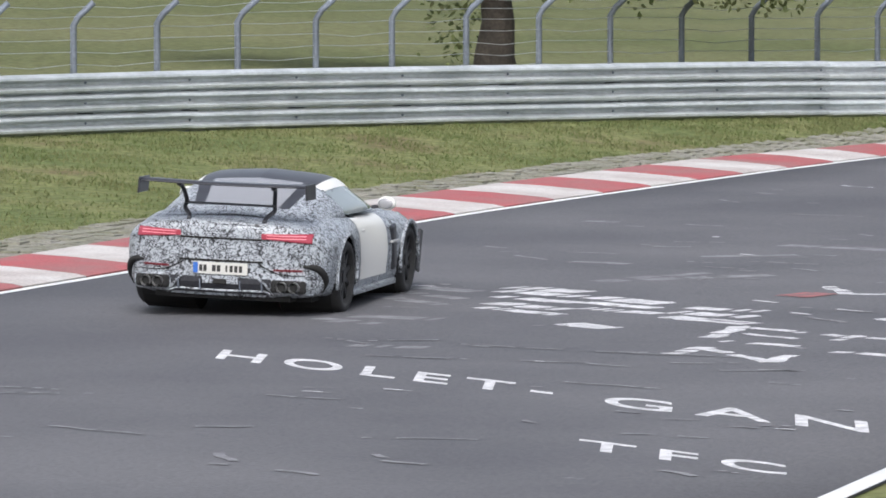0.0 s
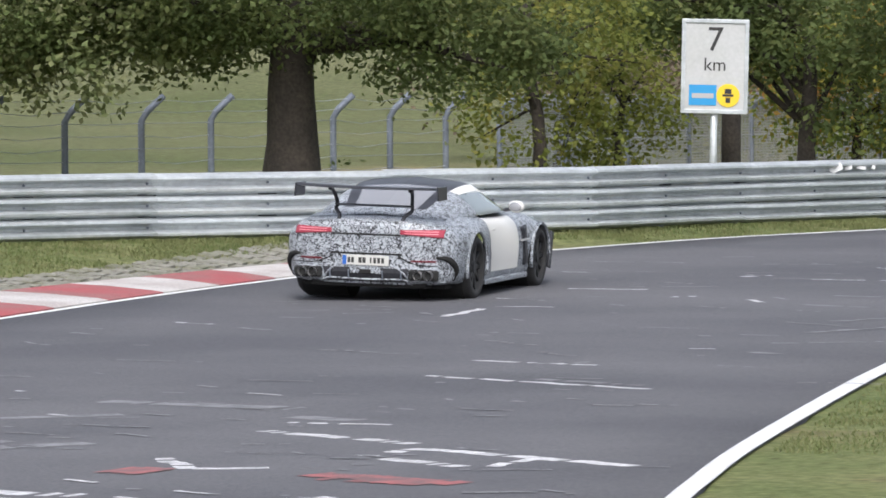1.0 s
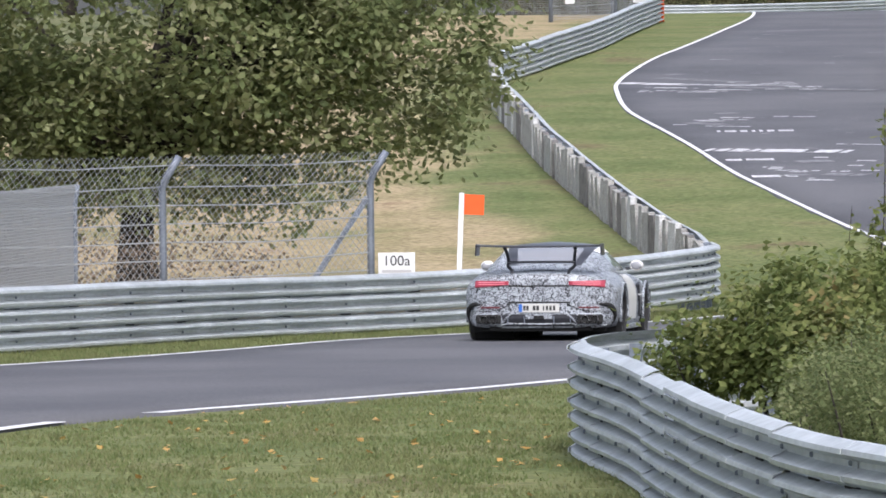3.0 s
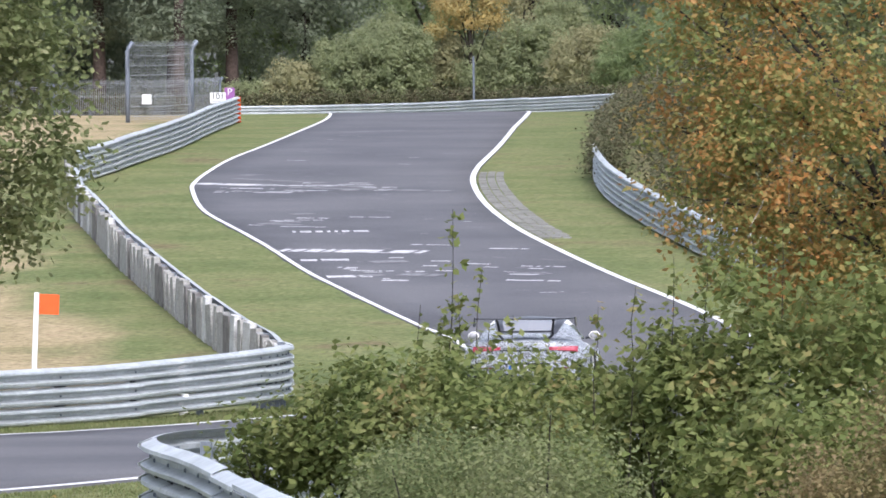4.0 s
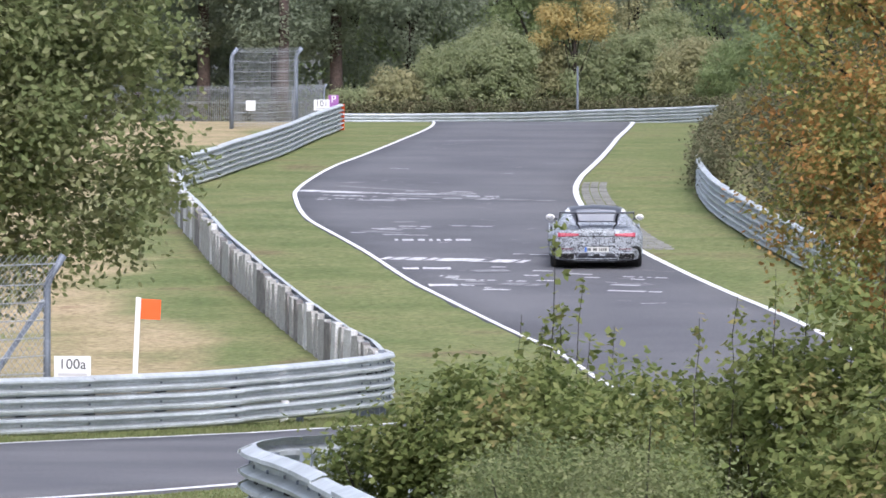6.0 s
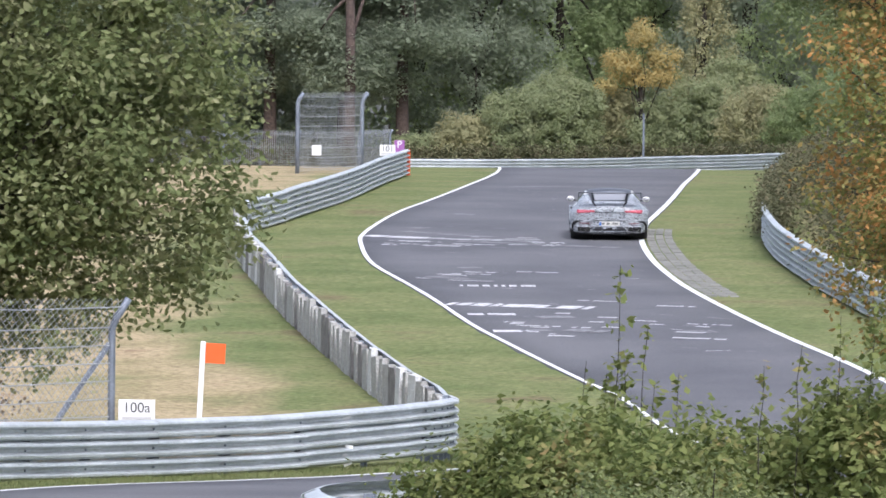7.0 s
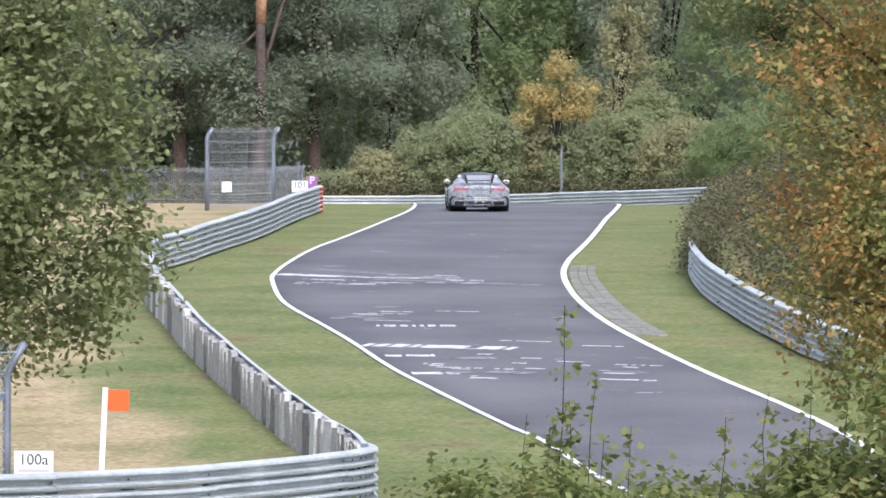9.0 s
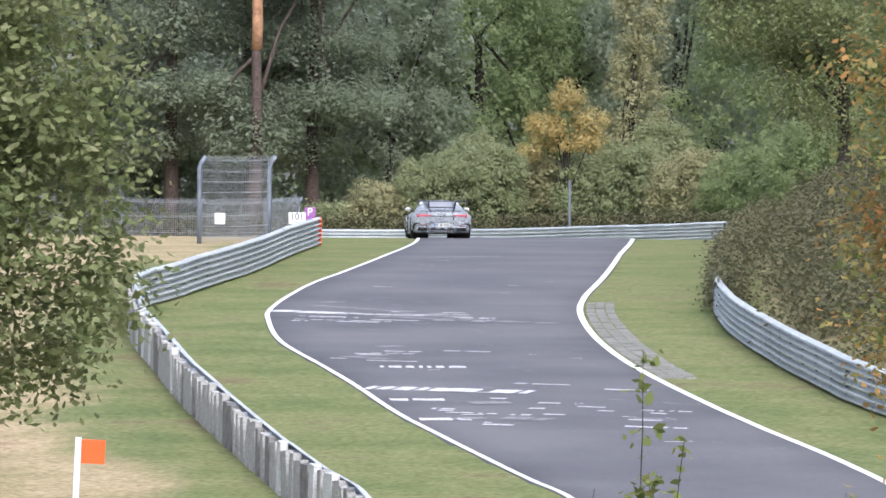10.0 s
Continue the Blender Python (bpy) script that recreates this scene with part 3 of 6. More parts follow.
# trees behind the barrier on the bend
tree("oak_tree", "slender oak with green leaves behind the barrier", -29.4, 66, 0.32, 3.4, [(-1.5, 0, 2.9, 2.6, 2, 1.1), (2.2, 0.5, 2.6, 2.4, 2, 0.9), (-4.2, 0, 2.7, 1.8, 1.5, 0.8), (-0.9, 0.4, 1.1, 0.5, 0.5, 0.5), (4.6, 0, 2.5, 1.8, 1.5, 0.9)], L_OAK, 0.13, 26000, 300, 0.24, 11)
tree("oak_tree", "thick-trunked oak with dense dark leaves", -21.8, 66.5, 0.42, 3.9, [(0, 0, 3.7, 3.6, 3, 1.1), (-3.2, 0, 3.1, 1.9, 2, 0.6), (2.4, 0, 2.6, 1.4, 1.6, 0.6), (0.6, 0.2, 0.75, 0.22, 0.2, 0.2), (-1.6, 0, 2.7, 1.2, 1.2, 0.4)], L_DARK, 0.105, 48000, 400, 0.24, 12)
tree("young_tree", "young tree with thin yellow-green leaves", -20.1, 73.7, 0.12, 3.2, [(0, 0, 1.6, 1.3, 1.0, 1.2), (0.4, 0, 2.8, 1.3, 1.2, 1.0), (-0.8, 0, 2.0, 0.8, 0.8, 1.0)], L_YELLOW, 0.11, 4200, 130, 0.2, 13, lean=(-0.3, 0), limbs=14)
tree("young_tree", "slim young tree with yellow-green leaves", -19.4, 75, 0.07, 2.6, [(0, 0, 1.6, 1.2, 1, 1.2)], L_YELLOW, 0.11, 3000, 90, 0.2, 14, lean=(0.2, 0), limbs=12)
tree("dark_tree", "dark tree behind the kilometre sign", -17.2, 78.5, 0.17, 2.8, [(0, 0, 3.2, 2.6, 2, 1.1), (-1.6, 0, 3.4, 2.0, 1.6, 1.0), (0.8, 0, 1.8, 1.0, 0.9, 0.9)], L_DARK, 0.12, 17000, 220, 0.25, 15)
tree("turning_tree", "small tree with orange and green autumn leaves", -17.6, 84, 0.1, 2.2, [(0, 0, 2.0, 1.7, 1.4, 1.2), (1.2, 0, 2.7, 1.4, 1.3, 0.9)], L_ORANGE, 0.11, 13000, 190, 0.24, 16)
tree("turning_tree", "tree with orange, yellow and green autumn leaves", -16.3, 89.7, 0.2, 2.2, [(0, 0, 3.25, 2.2, 2, 1.1), (-0.4, 0, 2.25, 1.4, 1.2, 0.5), (2.4, 0, 3.5, 1.5, 1.5, 0.7)], L_ORANGE, 0.12, 24000, 280, 0.25, 17)
tree("yellow_tree", "tree with yellow-green autumn leaves", -20.5, 95, 0.14, 2.6, [(0, 0, 3.0, 2.4, 2, 1.4)], L_YELLOW, 0.13, 11000, 170, 0.28, 21)
tree("yellow_tree", "thin yellowing tree on the meadow edge", -24.5, 92, 0.18, 3, [(0, 0, 3.2, 2.4, 2, 1.3)], L_YELLOW, 0.13, 6000, 170, 0.3, 22)
tree("yellow_tree", "thin yellowing tree further along the meadow edge", -22.5, 84, 0.16, 3, [(0, 0, 3.4, 2.2, 2, 1.1)], L_YELLOW, 0.12, 6000, 170, 0.28, 23)
# the large oak above the catch fence
tree("large_oak", "large spreading oak with low-hanging grey-green leaves", -12.5, 114.5, 0.36, 3.0,
     [(0, 0, 5.6, 6.0, 4.2, 3.4), (3.8, -0.5, 4.0, 2.7, 2.2, 2.4), (-2.6, 0, 3.0, 3.0, 2.5, 1.5), (3.0, 0, 7.0, 3.4, 3, 2.6), (2.4, -1, 2.2, 1.5, 1.2, 1.0), (0.2, -1, 2.6, 2.2, 1.5, 0.9)], L_OAK, 0.16, 84000, 620, 0.34, 18, limbs=16)
tree("oak_tree", "oak further back on the meadow", -24, 140, 0.4, 4, [(0, 0, 5.0, 5, 4, 3.4), (0, 0, 2.4, 4, 3, 1.2)], L_OAK, 0.2, 16000, 220, 0.45, 19)


def hedge(name, label, path, width, height, leaf, size, leaves, seed, spread=0.25, clumps=700):
    rng = np.random.default_rng(seed)
    line = spline(path, 160)
    cs = []
    for k in range(clumps):
        q = line[rng.integers(len(line))]
        x, y = q[0] + rng.normal(0, width / 2), q[1] + rng.normal(0, width / 2)
        cs.append(at(x, y, height * rng.random() ** 0.7))
    return thing(name, label, "hedge", kind="stuff", data=leaves_mesh(name, cs, np.full(len(cs), spread), leaves, size, leaf, seed))


hedge("hedge", "low clipped hedge behind the far barrier", [(-26, 305.5), (-6, 306.5), (1, 302), (8, 294.5), (13.5, 287)], 0.5, 1.45, L_BRAMBLE, 0.14, 42000, 31, 0.17, 1500)
hedge("bramble_bank", "brown-green bramble bank above the barrier", [(10.7, 146), (8.4, 154), (7.0, 166), (6.6, 178), (6.7, 190), (7.6, 206), (9.0, 230), (10, 255)], 1.5, 0.95, L_BRAMBLE, 0.13, 80000, 32, 0.28, 1800)
hedge("bramble_bank", "higher brambles on top of the bank", [(13, 150), (10.9, 166), (10.4, 180), (10.7, 195), (12, 225), (13, 255)], 1.6, 0.9, L_BRAMBLE, 0.17, 14000, 36, 0.3, 900)
hedge("bramble_bank", "brambles hanging over the barrier on the bend", [(4.2, 180), (4.15, 186), (4.5, 195), (5.1, 207), (6.3, 232), (7.6, 252)], 0.3, 1.2, L_BRAMBLE, 0.12, 26000, 37, 0.18, 700)
hedge("heath", "brown heath shrubs on the meadow", [(-27, 101), (-22, 108), (-18, 113), (-16, 118)], 2.2, 2.0, L_HEATH, 0.13, 30000, 33, 0.3)
hedge("heath", "dry stalks and low shrubs behind the fence", [(-14, 104), (-11.5, 108), (-10, 110)], 0.9, 1.1, L_HEATH, 0.09, 2600, 34, 0.2)
hedge("hedge", "tangled undergrowth behind the mesh fence", [(-21.5, 90), (-19, 98), (-17.5, 103)], 1.2, 1.0, L_YELLOW, 0.12, 7000, 35, 0.3)


def far_wood():
    """The wood on the far side: pines, broad-leaved trees and a belt of shrubs, each a tree of its own."""
    for i, (x, y, h) in enumerate([(-16.5, 318, 20), (-13.2, 322, 22), (-10.2, 318, 19), (-20, 325, 22), (-24, 315, 20), (-29, 320, 22)]):
        lobes = [(0, 0, h * 0.5, 3.6, 3, 1.3), (0.8, 0, h * 0.66, 3.4, 3, 1.5), (-0.6, 0, h * 0.82, 2.8, 2.4, 1.7), (0.9, -1, h * 0.36, 3.2, 2.6, 0.9), (-1, 0, h * 0.25, 2.4, 2, 0.8)]
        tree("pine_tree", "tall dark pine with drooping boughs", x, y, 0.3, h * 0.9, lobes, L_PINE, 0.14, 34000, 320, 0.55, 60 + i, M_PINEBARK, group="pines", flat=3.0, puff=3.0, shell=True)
    for i, (x, y, h, r) in enumerate([(-7, 326, 15, 4), (-3, 330, 17, 4.5), (1.5, 333, 16, 4.2), (6, 328, 17, 4.6), (11, 320, 18, 5), (16, 313, 17, 5), (-14, 338, 20, 6), (-6, 345, 21, 6), (4, 346, 21, 6), (14, 336, 21, 6), (22, 318, 19, 6), (-22, 340, 21, 6), (-31, 335, 20, 6), (-39, 328, 19, 6), (-10, 336, 12, 5), (-18, 332, 10, 5), (-27, 330, 11, 5), (-2, 358, 27, 7), (9, 356, 27, 7), (19, 346, 26, 7), (-12, 358, 27, 7), (-22, 356, 26, 7), (-33, 350, 25, 7), (2, 340, 14, 5), (8, 338, 14, 5)]):
        lobes = [(0, 0, h * 0.62, r, r * 0.8, h * 0.36), (r * 0.5, -1, h * 0.3, r * 0.7, r * 0.6, h * 0.25), (-r * 0.5, -1, h * 0.32, r * 0.7, r * 0.6, h * 0.27), (r * 0.3, -1.5, h * 0.75, r * 0.5, r * 0.5, h * 0.14), (-r * 0.4, -1.5, h * 0.6, r * 0.5, r * 0.5, h * 0.14)]
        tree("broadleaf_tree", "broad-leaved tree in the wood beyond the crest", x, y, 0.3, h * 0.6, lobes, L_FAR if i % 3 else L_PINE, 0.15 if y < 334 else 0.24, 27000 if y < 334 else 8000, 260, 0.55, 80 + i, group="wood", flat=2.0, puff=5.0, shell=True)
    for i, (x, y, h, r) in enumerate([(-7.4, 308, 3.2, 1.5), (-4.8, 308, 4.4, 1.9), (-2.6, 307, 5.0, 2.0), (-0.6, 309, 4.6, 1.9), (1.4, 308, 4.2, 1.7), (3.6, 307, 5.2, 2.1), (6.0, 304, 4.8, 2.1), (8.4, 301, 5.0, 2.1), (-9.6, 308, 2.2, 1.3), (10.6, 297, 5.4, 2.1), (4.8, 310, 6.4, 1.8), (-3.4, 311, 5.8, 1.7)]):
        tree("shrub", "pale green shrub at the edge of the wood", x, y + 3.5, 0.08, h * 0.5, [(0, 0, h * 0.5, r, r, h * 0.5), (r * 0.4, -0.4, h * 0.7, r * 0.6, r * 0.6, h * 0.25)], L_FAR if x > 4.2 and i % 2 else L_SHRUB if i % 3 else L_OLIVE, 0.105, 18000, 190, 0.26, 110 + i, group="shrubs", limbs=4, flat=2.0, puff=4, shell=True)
    pine = tree("pine_tree", "pine with a bare orange upper trunk", -12.6, 314, 0.3, 13, [(-0.4, 1, 5.4, 2.4, 1.6, 1.6), (0.8, 0.5, 13.4, 2.6, 2, 1.2), (-1.6, 1, 7.2, 1.4, 1.2, 0.7)], L_PINE, 0.14, 14000, 140, 0.5, 133, M_PINEBARK, group="pines", limbs=2, flat=3.0, puff=3.0, shell=True)
    part("upper_trunk", mesh_of("upper_trunk", *tube([(0.02, -0.02, 8.9), (0.05, -0.03, 10), (0.02, 0, 11.6), (0, 0, 13.2)], [0.25, 0.24, 0.22, 0.2], 12), M_PINE_UPPER, True), pine, "flaking orange bark")
    tree("golden_tree", "tree with golden autumn leaves", 0.9, 311, 0.12, 4.5, [(0.1, 0, 6.9, 0.7, 0.8, 0.6), (-0.9, 0, 5.6, 0.9, 0.9, 0.6), (1.0, 0, 5.9, 0.8, 0.9, 0.5), (0.4, 0, 5.0, 1.5, 1, 0.5), (-1.5, 0, 4.6, 0.6, 0.6, 0.5)], L_GOLD, 0.1, 7000, 90, 0.26, 130, flat=1.6, puff=3, shell=True)
    tree("olive_tree", "slender tree with thin olive-yellow leaves", 3.9, 316, 0.12, 9, [(0, 0, 6, 1.5, 1.4, 4.5), (0.3, 0, 11, 1.3, 1.2, 4.0), (-0.5, 0, 3.5, 1.4, 1.2, 2.5)], L_OLIVE, 0.11, 20000, 240, 0.32, 131, flat=1.6, puff=3, shell=True)
    tree("bank_oak", "dark green oak leaning out over the far bend", 10.6, 262, 0.28, 6.5, [(-2.4, 0, 7.2, 3.4, 3.0, 2.3), (0.5, 0, 7.5, 4.0, 3.5, 3.5), (-4.0, 0, 9.4, 2.6, 2.4, 2.0), (0, 0, 4.2, 3.0, 2.4, 2.0)], L_OAK, 0.16, 36000, 380, 0.42, 132)
    for i, (x, y, h, r) in enumerate([(12.5, 205, 9, 3.2), (11.5, 190, 8, 2.6), (13.5, 222, 11, 3.6), (13, 172, 7, 2.8), (14, 240, 12, 4), (15, 185, 9, 3.5)]):
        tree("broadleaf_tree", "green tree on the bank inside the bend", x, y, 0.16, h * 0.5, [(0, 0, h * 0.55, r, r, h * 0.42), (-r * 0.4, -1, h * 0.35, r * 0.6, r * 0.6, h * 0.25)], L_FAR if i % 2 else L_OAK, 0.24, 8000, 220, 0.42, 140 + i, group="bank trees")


far_wood()


def bush(name, label, lobes, leaf, size, leaves, clumps, seed, clump_r=0.16):
    """A bush: stems from the ground and leaf clumps; lobes in world places, z above ground."""
    rng = np.random.default_rng(seed)
    x0, y0 = lobes[0][0], lobes[0][1]
    base = at(x0, y0)
    b = thing(name, label, "bush", pose(*base))
    rel = [(l[0] - x0, l[1] - y0, l[2] + float(ground_z(l[0], l[1])) - base[2], *l[3:]) for l in lobes]
    tops = crown_points(rel, clumps, rng, 0.25)
    tops[:, 2] = np.maximum(tops[:, 2], 0.05)
    for k in range(22):
        e = Vector(tops[rng.integers(len(tops))])
        s = Vector((e.x * 0.8 + rng.normal(0, 0.1), e.y * 0.8 + rng.normal(0, 0.1), -0.1))
        part("stem", mesh_of("stem", *tube([s, s.lerp(e, 0.5) + Vector((0, 0, 0.1)), e], [0.014, 0.01, 0.004], 5), M_BARK), b)
    part("leaves", leaves_mesh("leaves", tops, np.full(len(tops), clump_r), leaves, size, leaf, seed + 1), b)
    return b


bush("bush", "green leafy bush behind the near barrier", [(-0.7, 57.5, 0.95, 0.6, 1.0, 0.66), (-0.1, 56.5, 0.92, 0.8, 1.2, 0.72), (-1.15, 57.6, 0.9, 0.4, 0.6, 0.45), (-1.62, 58, 0.72, 0.42, 0.6, 0.45), (0.5, 54.5, 0.8, 0.8, 1.2, 0.85)], L_BUSH, 0.085, 26000, 420, 200, 0.13)
bush("bush", "low bush with small grey-green leaves", [(0.0, 51, 0.6, 0.9, 1.2, 0.75), (-0.35, 53.5, 0.55, 0.45, 1, 0.6), (0.7, 49.5, 0.6, 0.8, 1, 0.8)], L_OAK, 0.045, 26000, 420, 203, 0.12)
bush("bush", "tall leafy shrub with pointed pale green leaves", [(2.1, 62, 0.9, 1.05, 1.2, 1.0), (2.85, 61, 1.15, 1.1, 1.0, 1.15), (1.36, 63, 0.7, 0.85, 1.0, 0.85), (3.8, 60, 1.3, 1.1, 1, 1.2), (2.9, 57, 0.6, 1.2, 1.2, 0.8)], L_BUSH, 0.105, 24000, 420, 201, 0.15)
bush("brown_bush", "faded brown bush with fine seed heads", [(3.2, 45, 1.0, 0.6, 0.8, 0.85), (2.55, 45, 0.7, 0.45, 0.8, 0.7), (3.9, 46, 1.15, 0.7, 0.8, 0.85), (1.9, 46, 0.45, 0.5, 0.8, 0.45)], L_STALK, 0.04, 34000, 420, 202, 0.11)
tree("autumn_tree", "cherry tree with orange and brown autumn leaves", 5.65, 84, 0.12, 3.4, [(0, 0, 5.0, 3.1, 2.6, 3.0), (-1.5, -0.6, 3.4, 1.7, 1.8, 1.7), (0.6, 0, 2.0, 2.6, 2.1, 1.6), (-1.1, 0, 7.4, 2.2, 2.2, 2.1), (-2.3, 0, 4.3, 1.2, 1.2, 0.9), (-2.6, 0, 5.6, 1.0, 1.2, 0.8), (-1.7, -0.5, 2.4, 1.0, 1, 0.8)], L_AUTUMN, 0.09, 62000, 700, 0.21, 210, limbs=26, twigs=180)
tree("green_tree", "leafy green tree behind the autumn tree", 6.6, 92, 0.12, 4, [(0, 0, 5.4, 2.4, 2.2, 3.6), (-0.7, 0, 2.4, 1.7, 1.6, 1.6)], L_OAK, 0.13, 22000, 300, 0.3, 212)


def sapling(name, label, x, y, shoots, seed):
    """Thin upright shoots with sparse pointed leaves along them."""
    rng = np.random.default_rng(seed)
    s = thing(name, label, "sapling", pose(*at(x, y)))
    for dx, h, leaves in shoots:
        pts = [Vector((dx + rng.normal(0, 0.015) + 0.02 * k, rng.normal(0, 0.02), h * k / 6)) for k in range(7)]
        part("shoot", mesh_of("shoot", *tube(pts, [0.009 * (1 - k / 8) for k in range(7)], 5), M_BARK), s)
        cs = [(dx + 0.02 * 6 * u + rng.normal(0, 0.10 * (1.15 - u)), rng.normal(0, 0.1), h * u) for u in rng.uniform(0.25, 1.0, leaves) ** 0.8]
        part("leaves", leaves_mesh("leaves", cs, np.full(len(cs), 0.03), leaves, 0.085, L_BUSH, seed + leaves), s)
    return s


sapling("sapling", "thin saplings with sparse leaves rising from the bush", -0.1, 60, [(0, 2.85, 80), (0.22, 2.3, 60), (-0.3, 2.0, 60), (0.05, 2.1, 130), (0.5, 1.9, 60), (-0.12, 1.9, 110), (0.32, 1.8, 80)], 5)
sapling("sapling", "leafy shoots above the shrub", 1.9, 61.5, [(0, 2.4, 70), (0.3, 2.6, 80), (0.7, 2.6, 70), (-0.35, 2.15, 60), (-0.7, 1.95, 60), (1.0, 2.8, 70)], 6)


# ---------------------------------------------------------------- grass
def grass_blades(name, label, spots, height, seed):
    """Upright blades, each a narrow bent triangle, rooted on the land."""
    rng = np.random.default_rng(seed)
    n = len(spots)
    x, y = spots[:, 0], spots[:, 1]
    z = ground_z(x, y)
    a = rng.uniform(0, 2 * np.pi, n)
    h = height * rng.uniform(0.5, 1.4, n)
    w = 0.012 * rng.uniform(0.7, 1.5, n)
    lean = rng.normal(0, 0.5, (n, 2)) * h[:, None]
    v = np.empty((n, 3, 3))
    v[:, 0] = np.stack([x - np.cos(a) * w, y - np.sin(a) * w, z - 0.01], 1)
    v[:, 1] = np.stack([x + np.cos(a) * w, y + np.sin(a) * w, z - 0.01], 1)
    v[:, 2] = np.stack([x + lean[:, 0], y + lean[:, 1], z + h], 1)
    me = bpy.data.meshes.new(name)
    me.vertices.add(n * 3)
    me.vertices.foreach_set("co", v.reshape(-1))
    me.loops.add(n * 3)
    me.loops.foreach_set("vertex_index", np.arange(n * 3))
    me.polygons.add(n)
    me.polygons.foreach_set("loop_start", np.arange(0, n * 3, 3))
    me.materials.append(L_BLADE)
    me.update()
    me.validate()
    return thing(name, label, "grass", kind="stuff", data=me)


def verge_spots(count, y0, y1, lo, hi, seed):
    """Random roots between two edges, thinned into tufts."""
    rng = np.random.default_rng(seed)
    y = rng.uniform(y0, y1, count * 2)
    x = lo(y) + (hi(y) - lo(y)) * rng.random(count * 2)
    tuft = np.array([noise.noise((a * 1.3, b * 1.3, seed)) for a, b in zip(x, y)])
    keep = tuft + rng.normal(0, 0.3, len(x)) > -0.05
    return np.stack([x, y], 1)[keep]


grass_blades("verge_grass", "short tufted grass inside the bend", verge_spots(90000, 30, 72, lambda y: road_right(y) + 0.2, lambda y: road_right(y) + 7, 1), 0.032, 1)
grass_blades("verge_grass", "short tufted grass between kerb and barrier", verge_spots(60000, 28, 76, lambda y: np.interp(y, BEND_LINE[:, 1], BEND_LINE[:, 0]) - 0.5, lambda y: np.minimum(road_left(y) - np.interp(y, [0, 50, 63, 66], [3.3, 3.2, 1.5, 0.2]), 0), 2), 0.04, 2)
grass_blades("verge_grass", "grass strip along the barrier", verge_spots(30000, 76, 106, lambda y: np.interp(y, BEND_LINE[:, 1], BEND_LINE[:, 0]) - 0.3, lambda y: road_left(y) - 0.2, 3), 0.05, 3)


def fallen_leaves():
    """Yellow and orange leaves lying about on the verge."""
    rng = np.random.default_rng(9)
    y = rng.uniform(32, 70, 420)
    x = road_right(y) + rng.uniform(0.3, 7, 420)
    spots = np.stack([x, y, ground_z(x, y) + 0.035], 1)
    thing("fallen_leaves", "yellow and orange leaves fallen on the grass", "leaves", kind="stuff",
          data=leaves_mesh("fallen_leaves", spots, np.full(420, 0.01), 420, 0.085, L_FALLEN, 9, 3.0))


fallen_leaves()


# ---------------------------------------------------------------- kerb, paving and marks on the track
def kerb():
    """Painted concrete kerb blocks, alternately red and white, tilted up away from the track."""
    k = thing("kerb", "worn red and white painted concrete kerb", "kerb", kind="structure")
    n = 0
    for y0 in np.arange(2.0, 60.5, 1.66):
        y1 = y0 + 1.64
        verts, faces = [], []
        for y in np.linspace(y0, y1, 4):
            w = float(np.interp(y, [0, 40, 50, 61.5], [1.5, 1.65, 1.5, 0.3]))
            e = float(road_left(y)) - 0.13
            z = float(ground_z(e, y))
            sk = 0.5
            verts += [(e, y, z - 0.1), (e, y, z + 0.035), (e - 0.15, y + sk * 0.1, z + 0.055), (e - w * 0.6, y + sk * 0.6, z + 0.09), (e - w, y + sk, z + 0.1), (e - w - 0.02, y + sk, z - 0.1)]
        for i in range(3):
            for c in range(5):
                faces.append((i * 6 + c, (i + 1) * 6 + c, (i + 1) * 6 + c + 1, i * 6 + c + 1))
        faces += [(5, 4, 3, 2, 1, 0), (18, 19, 20, 21, 22, 23)]
        part("block", mesh_of("block", verts, faces, M_KERB_RED if n % 2 else M_KERB_WHITE), k)
        n += 1


kerb()


def paving(name, label, ys, inner, outer, step, cols, seed, dz=0.03, stone=None):
    """Small concrete grid stones in rows, laid proud of the soil, some sunk, joined in one sheet."""
    rng = random.Random(seed)
    verts, faces = [], []
    y = ys[0]
    while y < ys[1]:
        for c in range(cols):
            a, b = float(inner(y)), float(outer(y))
            u0, u1 = c / cols, (c + 0.86) / cols
            z = dz + rng.uniform(-0.02, 0.01)
            for u, yy in ((u0, y), (u1, y), (u1, y + step * 0.86), (u0, y + step * 0.86)):
                x = a + (b - a) * u
                verts.append(at(x, yy, z))
            for u, yy in ((u0, y), (u1, y), (u1, y + step * 0.86), (u0, y + step * 0.86)):
                x = a + (b - a) * u
                verts.append(at(x, yy, z - 0.06))
            o = len(verts) - 8
            faces += [(o, o + 1, o + 2, o + 3)] + [(o + i, o + 4 + i, o + 4 + (i + 1) % 4, o + (i + 1) % 4) for i in range(4)]
        y += step
    return thing(name, label, "paving", kind="stuff", data=mesh_of(name, verts, faces, stone or M_PAVER))


paving("kerb_paving", "grey concrete grass pavers behind the kerb", (4, 63), lambda y: road_left(y) - np.interp(y, [0, 40, 50, 63], [1.75, 1.9, 1.7, 0.4]), lambda y: road_left(y) - np.interp(y, [0, 40, 50, 63], [3.4, 3.4, 3.2, 2.0]), 0.32, 6, 1)
paving("bend_paving", "grey concrete pavers inside the far bend", (159, 188), lambda y: road_right(y) + 0.12, lambda y: road_right(y) + np.interp(y, [157, 160, 175, 188], [0.85, 0.9, 0.92, 0.8]), 0.5, 3, 2, 0.03, M_PAVER_PALE)

